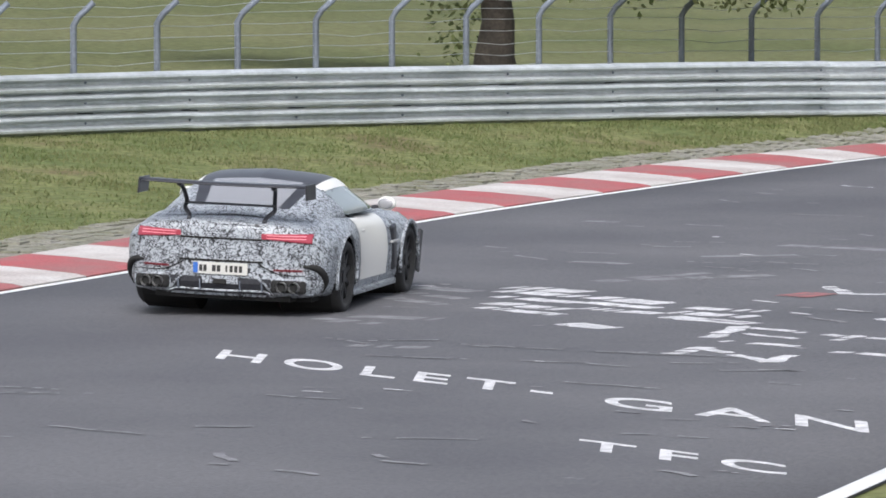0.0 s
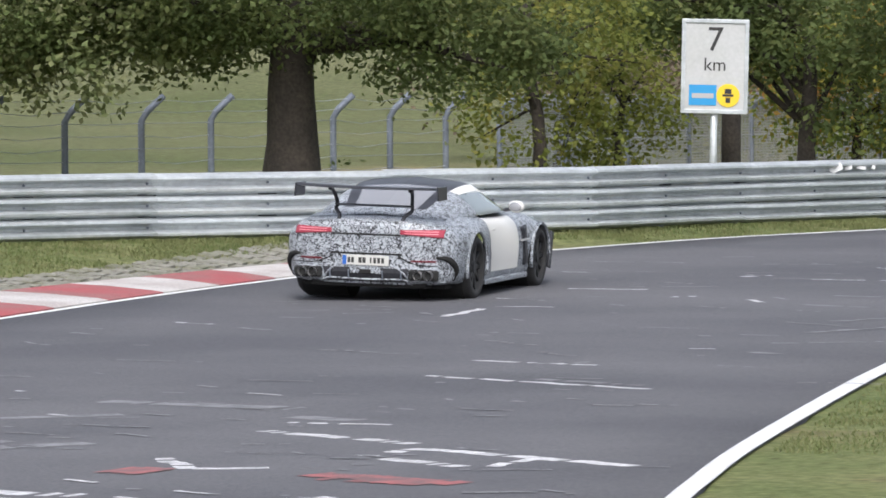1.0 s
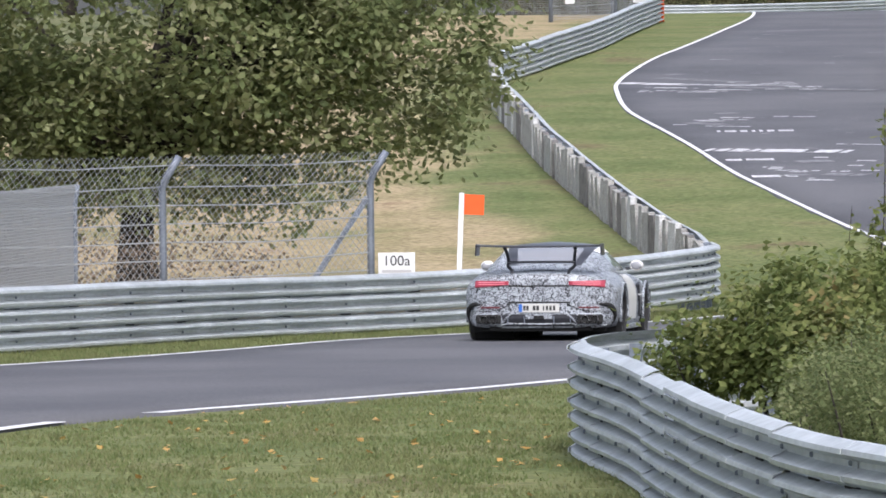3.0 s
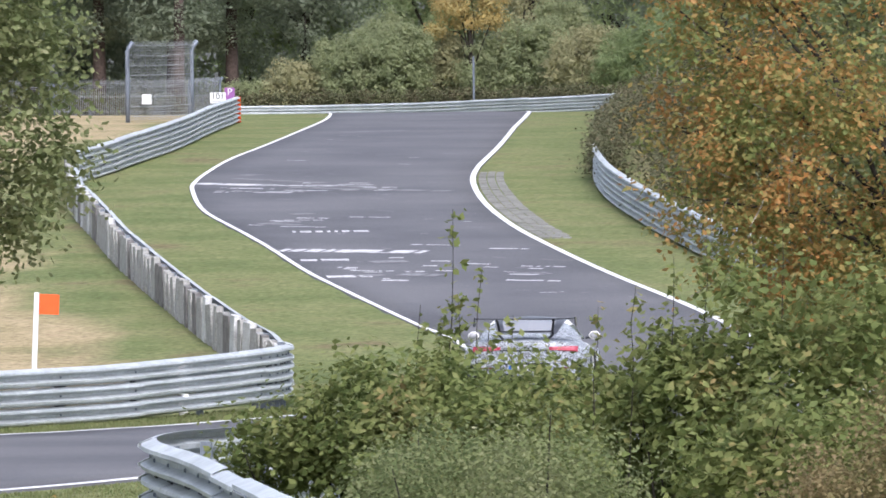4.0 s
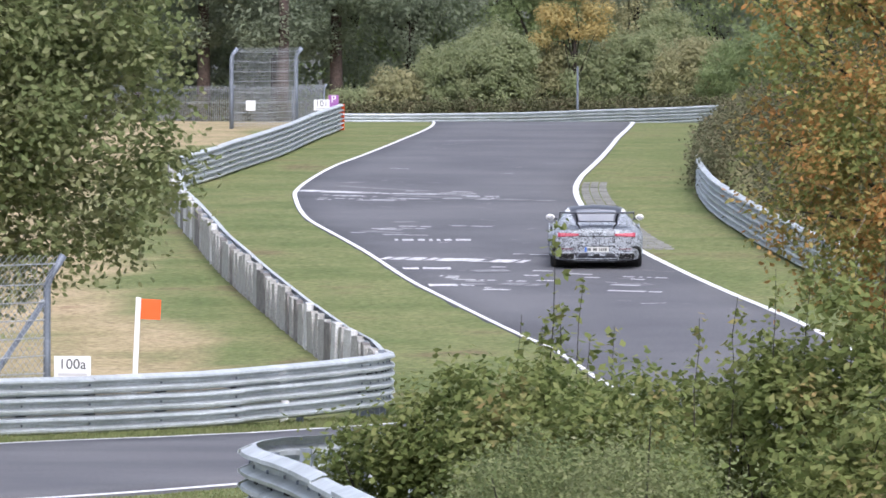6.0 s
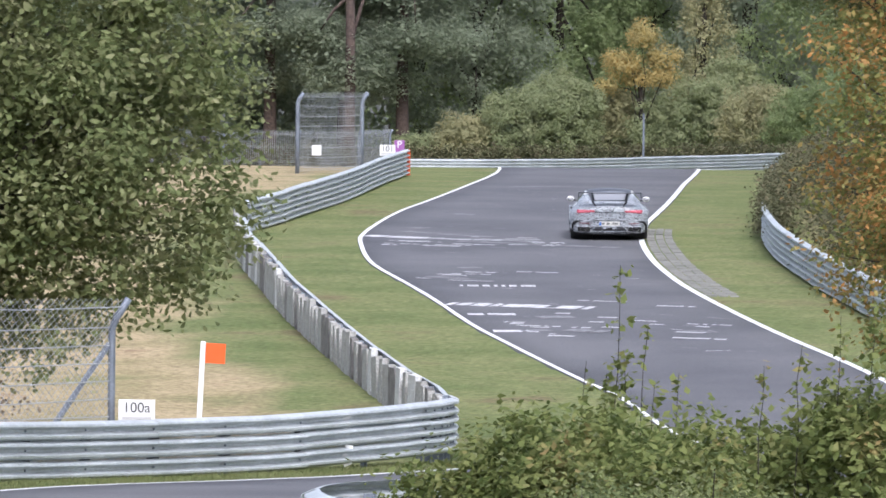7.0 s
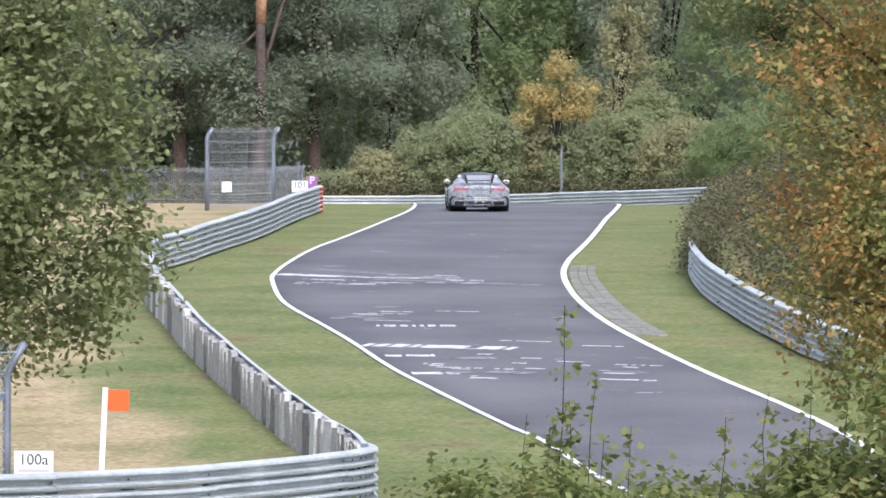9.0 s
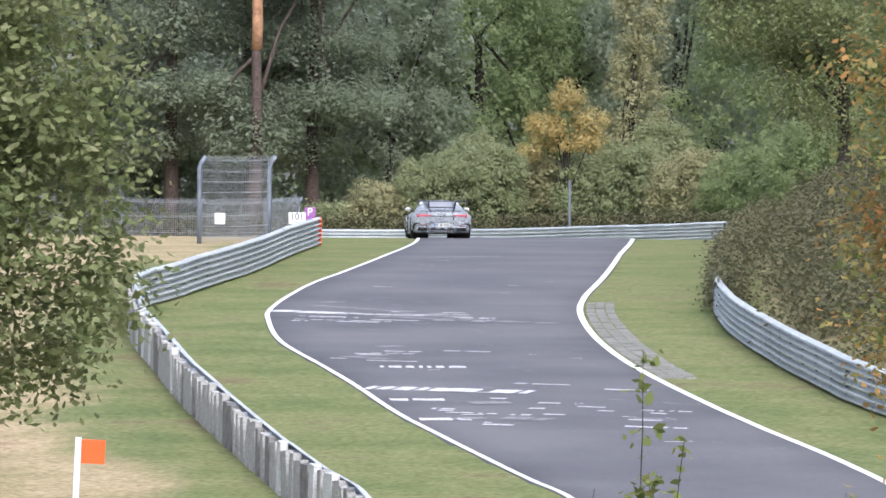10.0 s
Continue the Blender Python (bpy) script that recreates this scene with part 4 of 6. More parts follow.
BOLD = [(-13.68, 24.23, -12.61, 23.55), (-13.78, 24.83, -12.8, 24.22), (-14.05, 25.69, -13.02, 25.1), (-14.27, 26.47, -13.2, 25.88), (-14.37, 26.96, -13.42, 26.55), (-12.69, 24.47, -11.67, 23.98), (-12.95, 25.23, -12.03, 24.7), (-13.11, 25.92, -12.14, 25.3), (-11.55, 23.7, -10.48, 23.12), (-11.68, 24.29, -10.67, 23.91), (-11.76, 24.9, -10.9, 24.67), (-12.17, 22.53, -11.56, 22.11)]
FADED = [(-15.34, 25.35, -14.14, 24.39), (-15.41, 26.07, -14.25, 25.2), (-15.49, 26.68, -14.33, 26.13), (-16.99, 26.89, -16.06, 26.16), (-16.68, 26.15, -16.07, 25.52), (-14.47, 22.05, -13.82, 21.85), (-14.42, 22.7, -13.49, 22.6), (-14.12, 32.14, -13.21, 32.78), (-15.27, 30.89, -14.45, 30.75), (-13.89, 28.08, -12.47, 29.64), (-13.71, 28.68, -13.17, 29.71), (-17.53, 37.73, -17.06, 37.69), (-11.68, 32.78, -11.01, 32.48), (-13.9, 34.34, -11.92, 33.76), (-13.1, 19.34, -12.25, 19.32), (-14.63, 22.31, -14.16, 22.05)]
LINES = [(-10.32, 21.38, -10.49, 22.91), (-10.52, 22.79, -9.21, 21.97), (-10.17, 21.96, -9.44, 21.47), (-10.08, 21.04, -9.22, 20.7), (-10.02, 19.47, -10.0, 20.32), (-9.99, 20.22, -8.89, 18.91), (-8.89, 18.91, -8.99, 19.72), (-8.91, 20.28, -7.68, 19.86), (-9.13, 21.47, -9.09, 22.12), (-9.08, 22.02, -7.74, 21.11), (-7.68, 19.86, -7.75, 20.58), (-7.36, 19.65, -7.5, 20.98), (-11.44, 28.3, -10.83, 27.24), (-10.83, 27.24, -10.16, 27.48), (-11.45, 31.16, -9.8, 30.04), (-9.86, 28.75, -9.61, 29.58), (-9.64, 29.57, -7.5, 28.16), (-9.63, 28.51, -8.8, 27.85), (-9.56, 24.19, -9.07, 23.83), (-9.13, 24.02, -7.68, 23.68), (-9.26, 24.61, -8.99, 24.91), (-8.85, 23.59, -8.26, 24.11)]
BEND = [(-14.6, 53.31, -13.55, 53.27), (-12.16, 55.77, -11.19, 55.6), (-13.17, 56.14, -12.96, 56.4), (-14.43, 47.48, -14.41, 49.14), (-12.91, 51.77, -12.64, 51.94), (-12.14, 40.42, -10.78, 39.93), (-12.0, 38.18, -9.49, 36.74), (-11.52, 32.12, -10.58, 32.04), (-8.61, 27.78, -8.45, 28.75), (-8.44, 44.62, -8.3, 44.56)]
HATCH = [(-9.77, 42.17, -9.34, 41.85), (-9.9, 43.58, -8.82, 43.99), (-9.91, 45.41, -9.06, 46.7), (-10.09, 47.41, -9.19, 48.71), (-11.09, 50.48, -10.26, 50.03), (-12.14, 55.58, -11.55, 55.9), (-10.56, 54.87, -9.15, 54.43), (-11.15, 52.31, -10.55, 52.12), (-11.4, 40.02, -10.97, 40.41), (-10.84, 37.89, -9.66, 37.2), (-12.25, 66.56, -10.99, 66.02), (-10.02, 59.79, -9.67, 59.74), (-10.52, 54.27, -9.21, 54.55), (-9.98, 51.92, -9.13, 52.64), (-9.6, 47.93, -9.2, 48.7)]
CLIMB = [(-6.9, 182.81, -4.89, 181.61), (-5.91, 185.11, -3.39, 182.51), (-4.26, 180.51, -0.04, 178.11), (-3.81, 161.6, -1.99, 161.7), (-3.93, 155.59, -0.62, 154.69), (-3.41, 152.69, -2.33, 152.79), (-2.75, 148.29, -1.76, 148.39), (-4.58, 165.1, -3.59, 164.0), (-1.15, 148.79, -0.28, 148.39), (-5.8, 186.51, -5.35, 187.11), (-3.83, 181.61, -2.15, 180.61), (-1.81, 151.99, -1.05, 152.29), (-3.97, 168.6, -3.42, 169.0), (-3.56, 220.93, -1.54, 222.43), (1.45, 148.49, 2.2, 148.79), (-2.13, 148.39, -1.52, 148.69)]


def stroke_mesh(strokes, width, material, seed, dz=0.0315):
    """Brush strokes of worn paint: ragged bars that follow the road, broken here and there."""
    rng = random.Random(seed)
    verts, faces = [], []
    for row, (x0, y0, x1, y1) in enumerate(strokes):
        lift = dz + 0.0006 * seed + 0.0003 * (row % 3)
        ln = math.hypot(x1 - x0, y1 - y0)
        n = max(3, int(ln / 0.09))
        nx, ny = -(y1 - y0) / ln, (x1 - x0) / ln
        w = width * rng.uniform(0.7, 1.25)
        for i in range(n):
            if rng.random() < 0.15:
                continue
            u0, u1 = i / n, (i + rng.uniform(0.9, 1.0)) / n
            o = len(verts)
            for u, s in ((u0, -1), (u1, -1), (u1, 1), (u0, 1)):
                ww = s * w * rng.uniform(0.38, 0.55) + 0.02 * math.sin(9 * u * ln + x0)
                x, y = x0 + (x1 - x0) * u + nx * ww, y0 + (y1 - y0) * u + ny * ww
                verts.append(at(x, y, lift))
            faces.append((o, o + 1, o + 2, o + 3))
    return mesh_of("paint_marks", verts, faces, material)


def marks(label, strokes, width, material, seed):
    return thing("paint_marks", label, "road marking", kind="structure", data=stroke_mesh(strokes, width, material, seed, 0.038 if strokes[0][1] > 100 else 0.0315))


marks("bold white brush letters painted on the asphalt", BOLD, 0.34, M_CHALK, 1)
marks("thin white hand-painted letters on the asphalt", LINES, 0.17, M_CHALK, 2)
marks("faded grey graffiti on the asphalt", FADED, 0.3, M_FAINT, 3)
marks("white scratched marks on the asphalt", BEND, 0.13, M_CHALK, 4)
marks("faded hatched graffiti on the asphalt", HATCH, 0.16, M_FAINT, 5)
marks("white cross strokes on the climbing track", CLIMB[:1] + CLIMB[3:7], 0.7, M_CHALK, 6)
marks("worn grey strokes on the climbing track", CLIMB[1:3] + CLIMB[7:], 0.55, M_FAINT, 7)
_rng = random.Random(77)
SCUFFS = []
for _k in range(60):
    _x, _y, _a, _l = _rng.uniform(-17, -7.5), _rng.uniform(9, 58), _rng.uniform(-0.9, 0.5), _rng.uniform(0.25, 1.1)
    SCUFFS.append((_x, _y, _x + _l * math.cos(_a), _y + _l * math.sin(_a)))
marks("faint scuffs and worn scribbles on the asphalt", SCUFFS, 0.07, M_FAINT, 9)
marks("faded red paint patch on the asphalt", [(-9.74, 26.88, -8.29, 26.22), (-9.5, 26.6, -8.5, 26.2), (-11.4, 27.0, -11.0, 26.9)], 0.5, M_REDPAINT, 8)
_rng = random.Random(31)
_streaks = []
for _k in range(54):
    _y = _rng.gauss(_rng.choice((181, 181, 181.5, 179, 165, 155, 151, 148)), 1.1)
    _x = float(road_left(_y)) + 0.4 + 4.6 * _rng.random() ** 1.5
    _l = _rng.uniform(0.2, 1.2)
    _streaks.append((_x, _y, _x + _l, _y - 0.3 * _l))
marks("thin white streaks of paint on the climbing track", _streaks, 0.2, M_CHALK, 11)
_rng = random.Random(77)
_scatter = []
for _k in range(260):
    _y = _rng.uniform(8, 62) if _k < 170 else _rng.uniform(142, 225)
    _x = _rng.uniform(float(road_left(_y)) + 1.5, float(road_right(_y)) - 0.8)
    _l = _rng.uniform(0.12, 0.7)
    _a = _rng.gauss(-0.35, 0.35)
    _scatter.append((_x, _y, _x + _l * math.cos(_a), _y + _l * math.sin(_a)))
marks("small faded scraps of paint on the asphalt", _scatter, 0.08, M_FAINT, 9)
marks("small white scraps of paint on the asphalt", _scatter[::7], 0.07, M_CHALK, 10)


def road_text(text, x0, y0, x1, y1, height):
    """Painted capitals laid flat on the track, from the built-in font."""
    cu = bpy.data.curves.new("road_writing", "FONT")
    cu.body, cu.size, cu.extrude = text, 1.0, 0.001
    cu.offset = 0.012
    cu.space_character = 1.35
    cu.materials.append(M_CHALK)
    ob = new("road_writing", cu)
    bpy.context.view_layer.update()
    w = ob.dimensions.x
    ln = math.hypot(x1 - x0, y1 - y0)
    a = math.atan2(y1 - y0, x1 - x0)
    # capitals leaning with the hand that painted them
    ux, uy = Vector((math.cos(a), math.sin(a), 0)), Vector((-0.32, 0.95, 0)).normalized()
    m = Matrix(((ux.x * ln / w, uy.x * height / 0.7, 0, x0), (ux.y * ln / w, uy.y * height / 0.7, 0, y0), (0, 0, 1, float(ground_z(x0, y0)) + 0.033), (0, 0, 0, 1)))
    me = bpy.data.meshes.new_from_object(ob.evaluated_get(bpy.context.evaluated_depsgraph_get()))
    bpy.data.objects.remove(ob)
    me.transform(m)
    return thing("road_writing", "white painted capital letters on the asphalt", "road marking", kind="structure", data=me)


road_text("HOLET-", -13.75, 17.6, -9.55, 14.95, 0.95)
road_text("GAN", -8.84, 14.3, -6.05, 12.75, 0.95)
road_text("TFC", -7.71, 10.66, -5.54, 9.24, 0.8)


# ---------------------------------------------------------------- fences
def bar(a, b, r, sides=5):
    return tube([a, b], [r, r], sides)


def wire_fence(name, label, path, spacing, height, crank, wires, mesh_gap=0.0, post_r=0.045, wire_r=0.008, seed=0, diamond=False, blue=True):
    """Cranked steel posts with line wires and, where mesh_gap is given, netting."""
    rng = random.Random(seed)
    f = thing(name, label, "fence", kind="structure")
    n = max(2, round(length(path) / spacing) + 1)
    pts = spline(path, n)
    feet, tops = [], []
    for i, q in enumerate(pts):
        z = float(ground_z(q[0], q[1]))
        foot, knee = Vector((q[0], q[1], z - 0.1)), Vector((q[0], q[1], z + height))
        tip = knee + Vector(crank) * rng.uniform(0.95, 1.05)
        feet.append(knee)
        tops.append(tip)
        vs, fs = tube([foot, foot.lerp(knee, 0.5), knee - Vector((0, 0, 0.06)), knee + (tip - knee) * 0.25, tip], post_r, 6)
        part("post", mesh_of("post", vs, fs, M_POST, True), f)
    for w in range(wires):
        ps = []
        for i, q in enumerate(pts):
            u = (w + 0.6) / wires * (height + 0.35)
            k = feet[i] + (tops[i] - feet[i]) * ((u - height) / 0.35) if u > height else Vector((q[0], q[1], feet[i].z - height + u))
            ps.append(k)
            if i < len(pts) - 1:
                q2 = pts[i + 1]
                k2 = feet[i + 1] + (tops[i + 1] - feet[i + 1]) * ((u - height) / 0.35) if u > height else Vector((q2[0], q2[1], feet[i + 1].z - height + u))
                ps.append(k.lerp(k2, 0.5) - Vector((0, 0, rng.uniform(0, 0.06))))
        part("wire", mesh_of("wire", *tube(ps, wire_r, 4), M_MESHWIRE), f)
    if mesh_gap:
        pieces = []
        for i in range(len(pts) - 1):
            a0, b0 = feet[i] - Vector((0, 0, height)), feet[i + 1] - Vector((0, 0, height))
            span = (b0 - a0).length
            def spot(u, h):
                base = a0.lerp(b0, u)
                if h <= height:
                    return base + Vector((0, 0, h))
                return base + Vector((0, 0, height)) + (tops[i] - feet[i]).lerp(tops[i + 1] - feet[i + 1], u) * ((h - height) / 0.45)
            total = height + 0.45
            if diamond:
                m = int((span + total) / mesh_gap)
                for k in range(1, m):
                    s = k * mesh_gap
                    for flip in (0, 1):
                        u0, h0 = (s, 0) if s < span else (span, s - span)
                        u1, h1 = (0, s) if s < total else (s - total, total)
                        mid = ((u0 + u1) / 2, (h0 + h1) / 2)
                        line = [(u0, h0), mid, (u1, h1)]
                        if flip:
                            line = [(span - a, b) for a, b in line]
                        cut = [p for p in line]
                        pieces.append(tube([spot(a / span, b) for a, b in cut], 0.0045, 3))
            else:
                for k in range(int(span / mesh_gap)):
                    u = (k + 0.5) * mesh_gap / span
                    pieces.append(tube([spot(u, 0.05), spot(u, height), spot(u, total)], 0.0075, 3))
                for k in range(int(total / mesh_gap)):
                    h = k * mesh_gap
                    pieces.append(tube([spot(0, h), spot(0.5, h), spot(1, h)], 0.006, 3))
        tagged(part("netting", mesh_of("netting", *joined(pieces), M_MESHWIRE), f), "fine steel netting", kind="stuff")
    return f


wire_fence("wire_fence", "blue-grey steel posts with strands of wire", [(-37, 44), (-34, 50.5), (-31.3, 56.5), (-27.7, 65.3), (-25.1, 71.6), (-23.1, 79)], 1.75, 1.3, (0.3, 0.1, 0.3), 9, post_r=0.055, wire_r=0.0065)
wire_fence("mesh_fence", "grey steel mesh fence with cranked posts", [(-22.5, 80), (-20.5, 87.5), (-18.4, 93.5), (-15.9, 99.4), (-14.6, 104)], 2.2, 1.3, (0.25, 0.05, 0.28), 3, 0.046, post_r=0.05, wire_r=0.012, seed=2)
wire_fence("catch_fence", "tall chain-link catch fence with cranked steel posts", [(-13.5, 98.7), (-10.85, 102.1), (-7.9, 105.5)], 4.3, 2.15, (0.26, 0.0, 0.42), 9, 0.13, post_r=0.06, wire_r=0.012, seed=3, diamond=True)
wire_fence("catch_fence", "end panel of the chain-link catch fence", [(-13.5, 98.7), (-12.4, 104.5)], 5.8, 1.75, (0.05, 0.0, 0.3), 6, 0.046, post_r=0.05, seed=4)
_b = thing("fence_brace", "diagonal steel brace of the catch fence", "brace", data=mesh_of("fence_brace", *tube([at(-9.1, 104.3), (-7.95, 105.5, 1.35)], 0.05, 6), M_POST))
wire_fence("catch_fence", "far catch fence panel of grey steel beside the track", [(-11.45, 240), (-9.3, 243.5)], 4.5, 2.55, (0.2, 0, 0.3), 8, 0.11, post_r=0.08, wire_r=0.014, seed=5)
wire_fence("mesh_fence", "low grey mesh fence at the wood", [(-26, 282), (-18, 284), (-12, 283), (-9.5, 279)], 3.0, 1.5, (0.1, 0, 0.2), 3, 0.085, post_r=0.05, seed=6)
thing("notice_plate", "small white notice plate on the fence", "sign", pose(-10.8, 240.6, 6.06, 0, 0, 0), data=(lambda b: (b.to_mesh(_m := bpy.data.meshes.new("notice_plate")), b.free(), _m.materials.append(M_WHITE), _m)[-1])(box(0.34, 0.03, 0.36, None, 0.005)))


# ---------------------------------------------------------------- signs
def flat_text(text, size, material, parent, m, label=""):
    cu = bpy.data.curves.new("lettering", "FONT")
    cu.body, cu.size, cu.extrude, cu.align_x, cu.align_y = text, size, 0.002, "CENTER", "CENTER"
    ob = new("lettering", cu)
    me = bpy.data.meshes.new_from_object(ob.evaluated_get(bpy.context.evaluated_depsgraph_get()))
    bpy.data.objects.remove(ob)
    p = part("lettering", me, parent, label, material)
    p.matrix_basis = m
    return p


def kilometre_sign():
    s = thing("kilometre_sign", "white kilometre sign with a grey frame on a steel post", "sign", pose(*at(-17.5, 73.3), 0, 1.5, 12))
    h = 2.2 - float(ground_z(-17.5, 73.3))
    part("panel", box(0.92, 0.03, 1.3, pose(0, 0, h), 0.005), s, "", M_SIGN)
    for x, z, w, t in ((0, 0.66, 0.98, 0.06), (0, -0.66, 0.98, 0.06), (-0.46, 0, 0.06, 1.3), (0.46, 0, 0.06, 1.3)):
        part("frame", box(w, 0.07, t, pose(x, 0, h + z), 0.008), s, "grey metal frame", M_STEEL)
    part("post", mesh_of("post", *tube([(0, 0.06, -0.2), (0, 0.06, h - 0.2)], 0.055, 10), M_STEEL, True), s)
    flat_text("7", 0.5, M_BLACKINK, s, pose(0, -0.02, h + 0.38, 90, 0, 0), "black numeral")
    flat_text("km", 0.27, M_BLACKINK, s, pose(0, -0.02, h + 0.02, 90, 0, 0), "black letters")
    part("blue_field", box(0.4, 0.006, 0.3, pose(-0.17, -0.019, h - 0.42)), s, "blue printed field", M_BLUEINK)
    part("blue_field_bar", box(0.32, 0.004, 0.07, pose(-0.17, -0.0245, h - 0.43)), s, "pale printed bar", M_GREYINK)
    bm = bmesh.new()
    bmesh.ops.create_cone(bm, cap_ends=True, segments=32, radius1=0.17, radius2=0.17, depth=0.01, matrix=pose(0.2, -0.024, h - 0.42, 90, 0, 0))
    part("yellow_disc", bm, s, "yellow printed disc", M_YELLOWINK)
    bm = bmesh.new()
    for z, w, t in ((0.06, 0.1, 0.07), (0.0, 0.16, 0.035), (-0.07, 0.07, 0.08)):
        box_bm(bm, w, 0.004, t, pose(0.2, -0.031, h - 0.42 + z))
    part("disc_mark", bm, s, "black printed mark", M_BLACKINK)


kilometre_sign()
thing("timber_post", "thick dark timber post behind the sign", "post", pose(*at(-17.6, 75)), data=mesh_of("timber_post", *tube([(0, 0, -0.2), (0, 0, 1.0), (0.02, 0, 2.6)], [0.15, 0.145, 0.14], 10), M_BARK, True))


def board(name, label, x, y, z, w, h, text, size, sheet, ink, turn=0, bars=True, foot=True):
    """A small number board on a post."""
    s = thing(name, label, "sign", pose(x, y, z, 0, 0, turn))
    part("panel", box(w, 0.02, h, None, 0.004), s, "", sheet)
    flat_text(text, size, ink, s, pose(0, -0.014, h * 0.12, 90, 0, 0))
    if bars:
        part("small_print", box(w * 0.8, 0.004, h * 0.12, pose(0, -0.0125, -h * 0.33)), s, "bar of small grey print", M_GREYINK)
    if foot:
        part("post", mesh_of("post", *tube([(0, 0.04, -0.9), (0, 0.04, h * 0.4)], 0.025, 6), M_POST), s)
    return s


board("marshal_board", "white board with the number 100 above the barrier", -7.36, 103.5, 0.37, 0.56, 0.34, "100a", 0.22, M_WHITE, M_BLACKINK)
board("marshal_board", "white board with the number 101 at the barrier end", -8.2, 238.4, 6.06, 0.55, 0.38, "101", 0.3, M_WHITE, M_BLACKINK)
board("parking_board", "violet board with a white letter", -7.82, 239.5, 6.22, 0.36, 0.42, "P", 0.36, M_VIOLET, M_WHITE, bars=False)
part("end_plate", box(0.2, 0.06, 0.95, pose(-7.5, 238.45, 5.62), 0.01), bpy.data.objects["crash_barrier_left"], "orange painted barrier end", M_ORANGE)

flag = thing("marker_post", "white marker post with an orange square plate", "marker post", pose(*at(-6.94, 111.8), 0, 2.5, 0))
part("post", box(0.085, 0.05, 1.95, pose(0, 0, 0.85), 0.01), flag, "", M_WHITE)
part("plate", box(0.33, 0.02, 0.33, pose(0.21, -0.01, 1.635), 0.004), flag, "orange square plate", M_ORANGE)
thing("thin_pole", "thin steel pole behind the far barrier", "pole", data=mesh_of("thin_pole", *tube([at(1.0, 300), at(1.0, 300, 2.9)], 0.05, 6), M_POST))

_rng = random.Random(12)
for _k in range(11):
    _q = (-4.15 + _rng.uniform(-0.05, 0.05), 104.1) if _k < 7 else (-15.2 + 0.12 * (_k - 8), 72.2 + 0.3 * (_k - 8))
    part("paint_splash", box(_rng.uniform(0.05, 0.2), 0.012, _rng.uniform(0.04, 0.12), pose(_q[0], _q[1] - 0.11, float(ground_z(*_q)) + (0.1 + _k * 0.115 if _k < 7 else 0.76), 0, _rng.uniform(-30, 30), 30), 0.004), bpy.data.objects["crash_barrier_bend"], "splash of white paint", M_WHITE)


# ---------------------------------------------------------------- the car
def camo_mat():
    """Wrap of short wavy black strokes on pale grey."""
    m = bpy.data.materials.new("camouflage_wrap")
    m.use_nodes = True
    nt = m.node_tree
    b = nt.nodes["Principled BSDF"]
    b.inputs["Roughness"].default_value, b.inputs["Coat Weight"].default_value = 0.45, 0.15
    co = nt.nodes.new("ShaderNodeTexCoord")
    warp = nt.nodes.new("ShaderNodeTexNoise")
    warp.inputs["Scale"].default_value = 7
    nt.links.new(co.outputs["Object"], warp.inputs["Vector"])
    sc = nt.nodes.new("ShaderNodeVectorMath")
    sc.operation = "SCALE"
    sc.inputs["Scale"].default_value = 0.3
    nt.links.new(warp.outputs["Color"], sc.inputs[0])
    add = nt.nodes.new("ShaderNodeVectorMath")
    nt.links.new(co.outputs["Object"], add.inputs[0])
    nt.links.new(sc.outputs["Vector"], add.inputs[1])
    masks = []
    for scale, lo, hi in ((10, 0.028, 0.046), (15, 0.03, 0.052), (23, 0.032, 0.055)):
        v = nt.nodes.new("ShaderNodeTexVoronoi")
        v.feature = "DISTANCE_TO_EDGE"
        v.inputs["Scale"].default_value = scale
        nt.links.new(add.outputs["Vector"], v.inputs["Vector"])
        mr = nt.nodes.new("ShaderNodeMapRange")
        mr.inputs["From Min"].default_value, mr.inputs["From Max"].default_value = lo, hi
        mr.inputs["To Min"].default_value, mr.inputs["To Max"].default_value = 1, 0
        nt.links.new(v.outputs["Distance"], mr.inputs["Value"])
        gate = nt.nodes.new("ShaderNodeTexNoise")
        gate.inputs["Scale"].default_value = scale * 0.9
        nt.links.new(co.outputs["Object"], gate.inputs["Vector"])
        gr = nt.nodes.new("ShaderNodeMapRange")
        gr.inputs["From Min"].default_value, gr.inputs["From Max"].default_value = 0.4, 0.47
        nt.links.new(gate.outputs["Fac"], gr.inputs["Value"])
        mu = nt.nodes.new("ShaderNodeMath")
        mu.operation = "MULTIPLY"
        nt.links.new(mr.outputs["Result"], mu.inputs[0])
        nt.links.new(gr.outputs["Result"], mu.inputs[1])
        masks.append(mu.outputs["Value"])
    top = masks[0]
    for mask in masks[1:]:
        mx = nt.nodes.new("ShaderNodeMath")
        mx.operation = "MAXIMUM"
        nt.links.new(top, mx.inputs[0])
        nt.links.new(mask, mx.inputs[1])
        top = mx.outputs["Value"]
    mix = nt.nodes.new("ShaderNodeMix")
    mix.data_type = "RGBA"
    mix.inputs[6].default_value, mix.inputs[7].default_value = (0.39, 0.42, 0.455, 1), (0.024, 0.026, 0.031, 1)
    nt.links.new(top, mix.inputs[0])
    nt.links.new(mix.outputs[2], b.inputs["Base Color"])
    return m


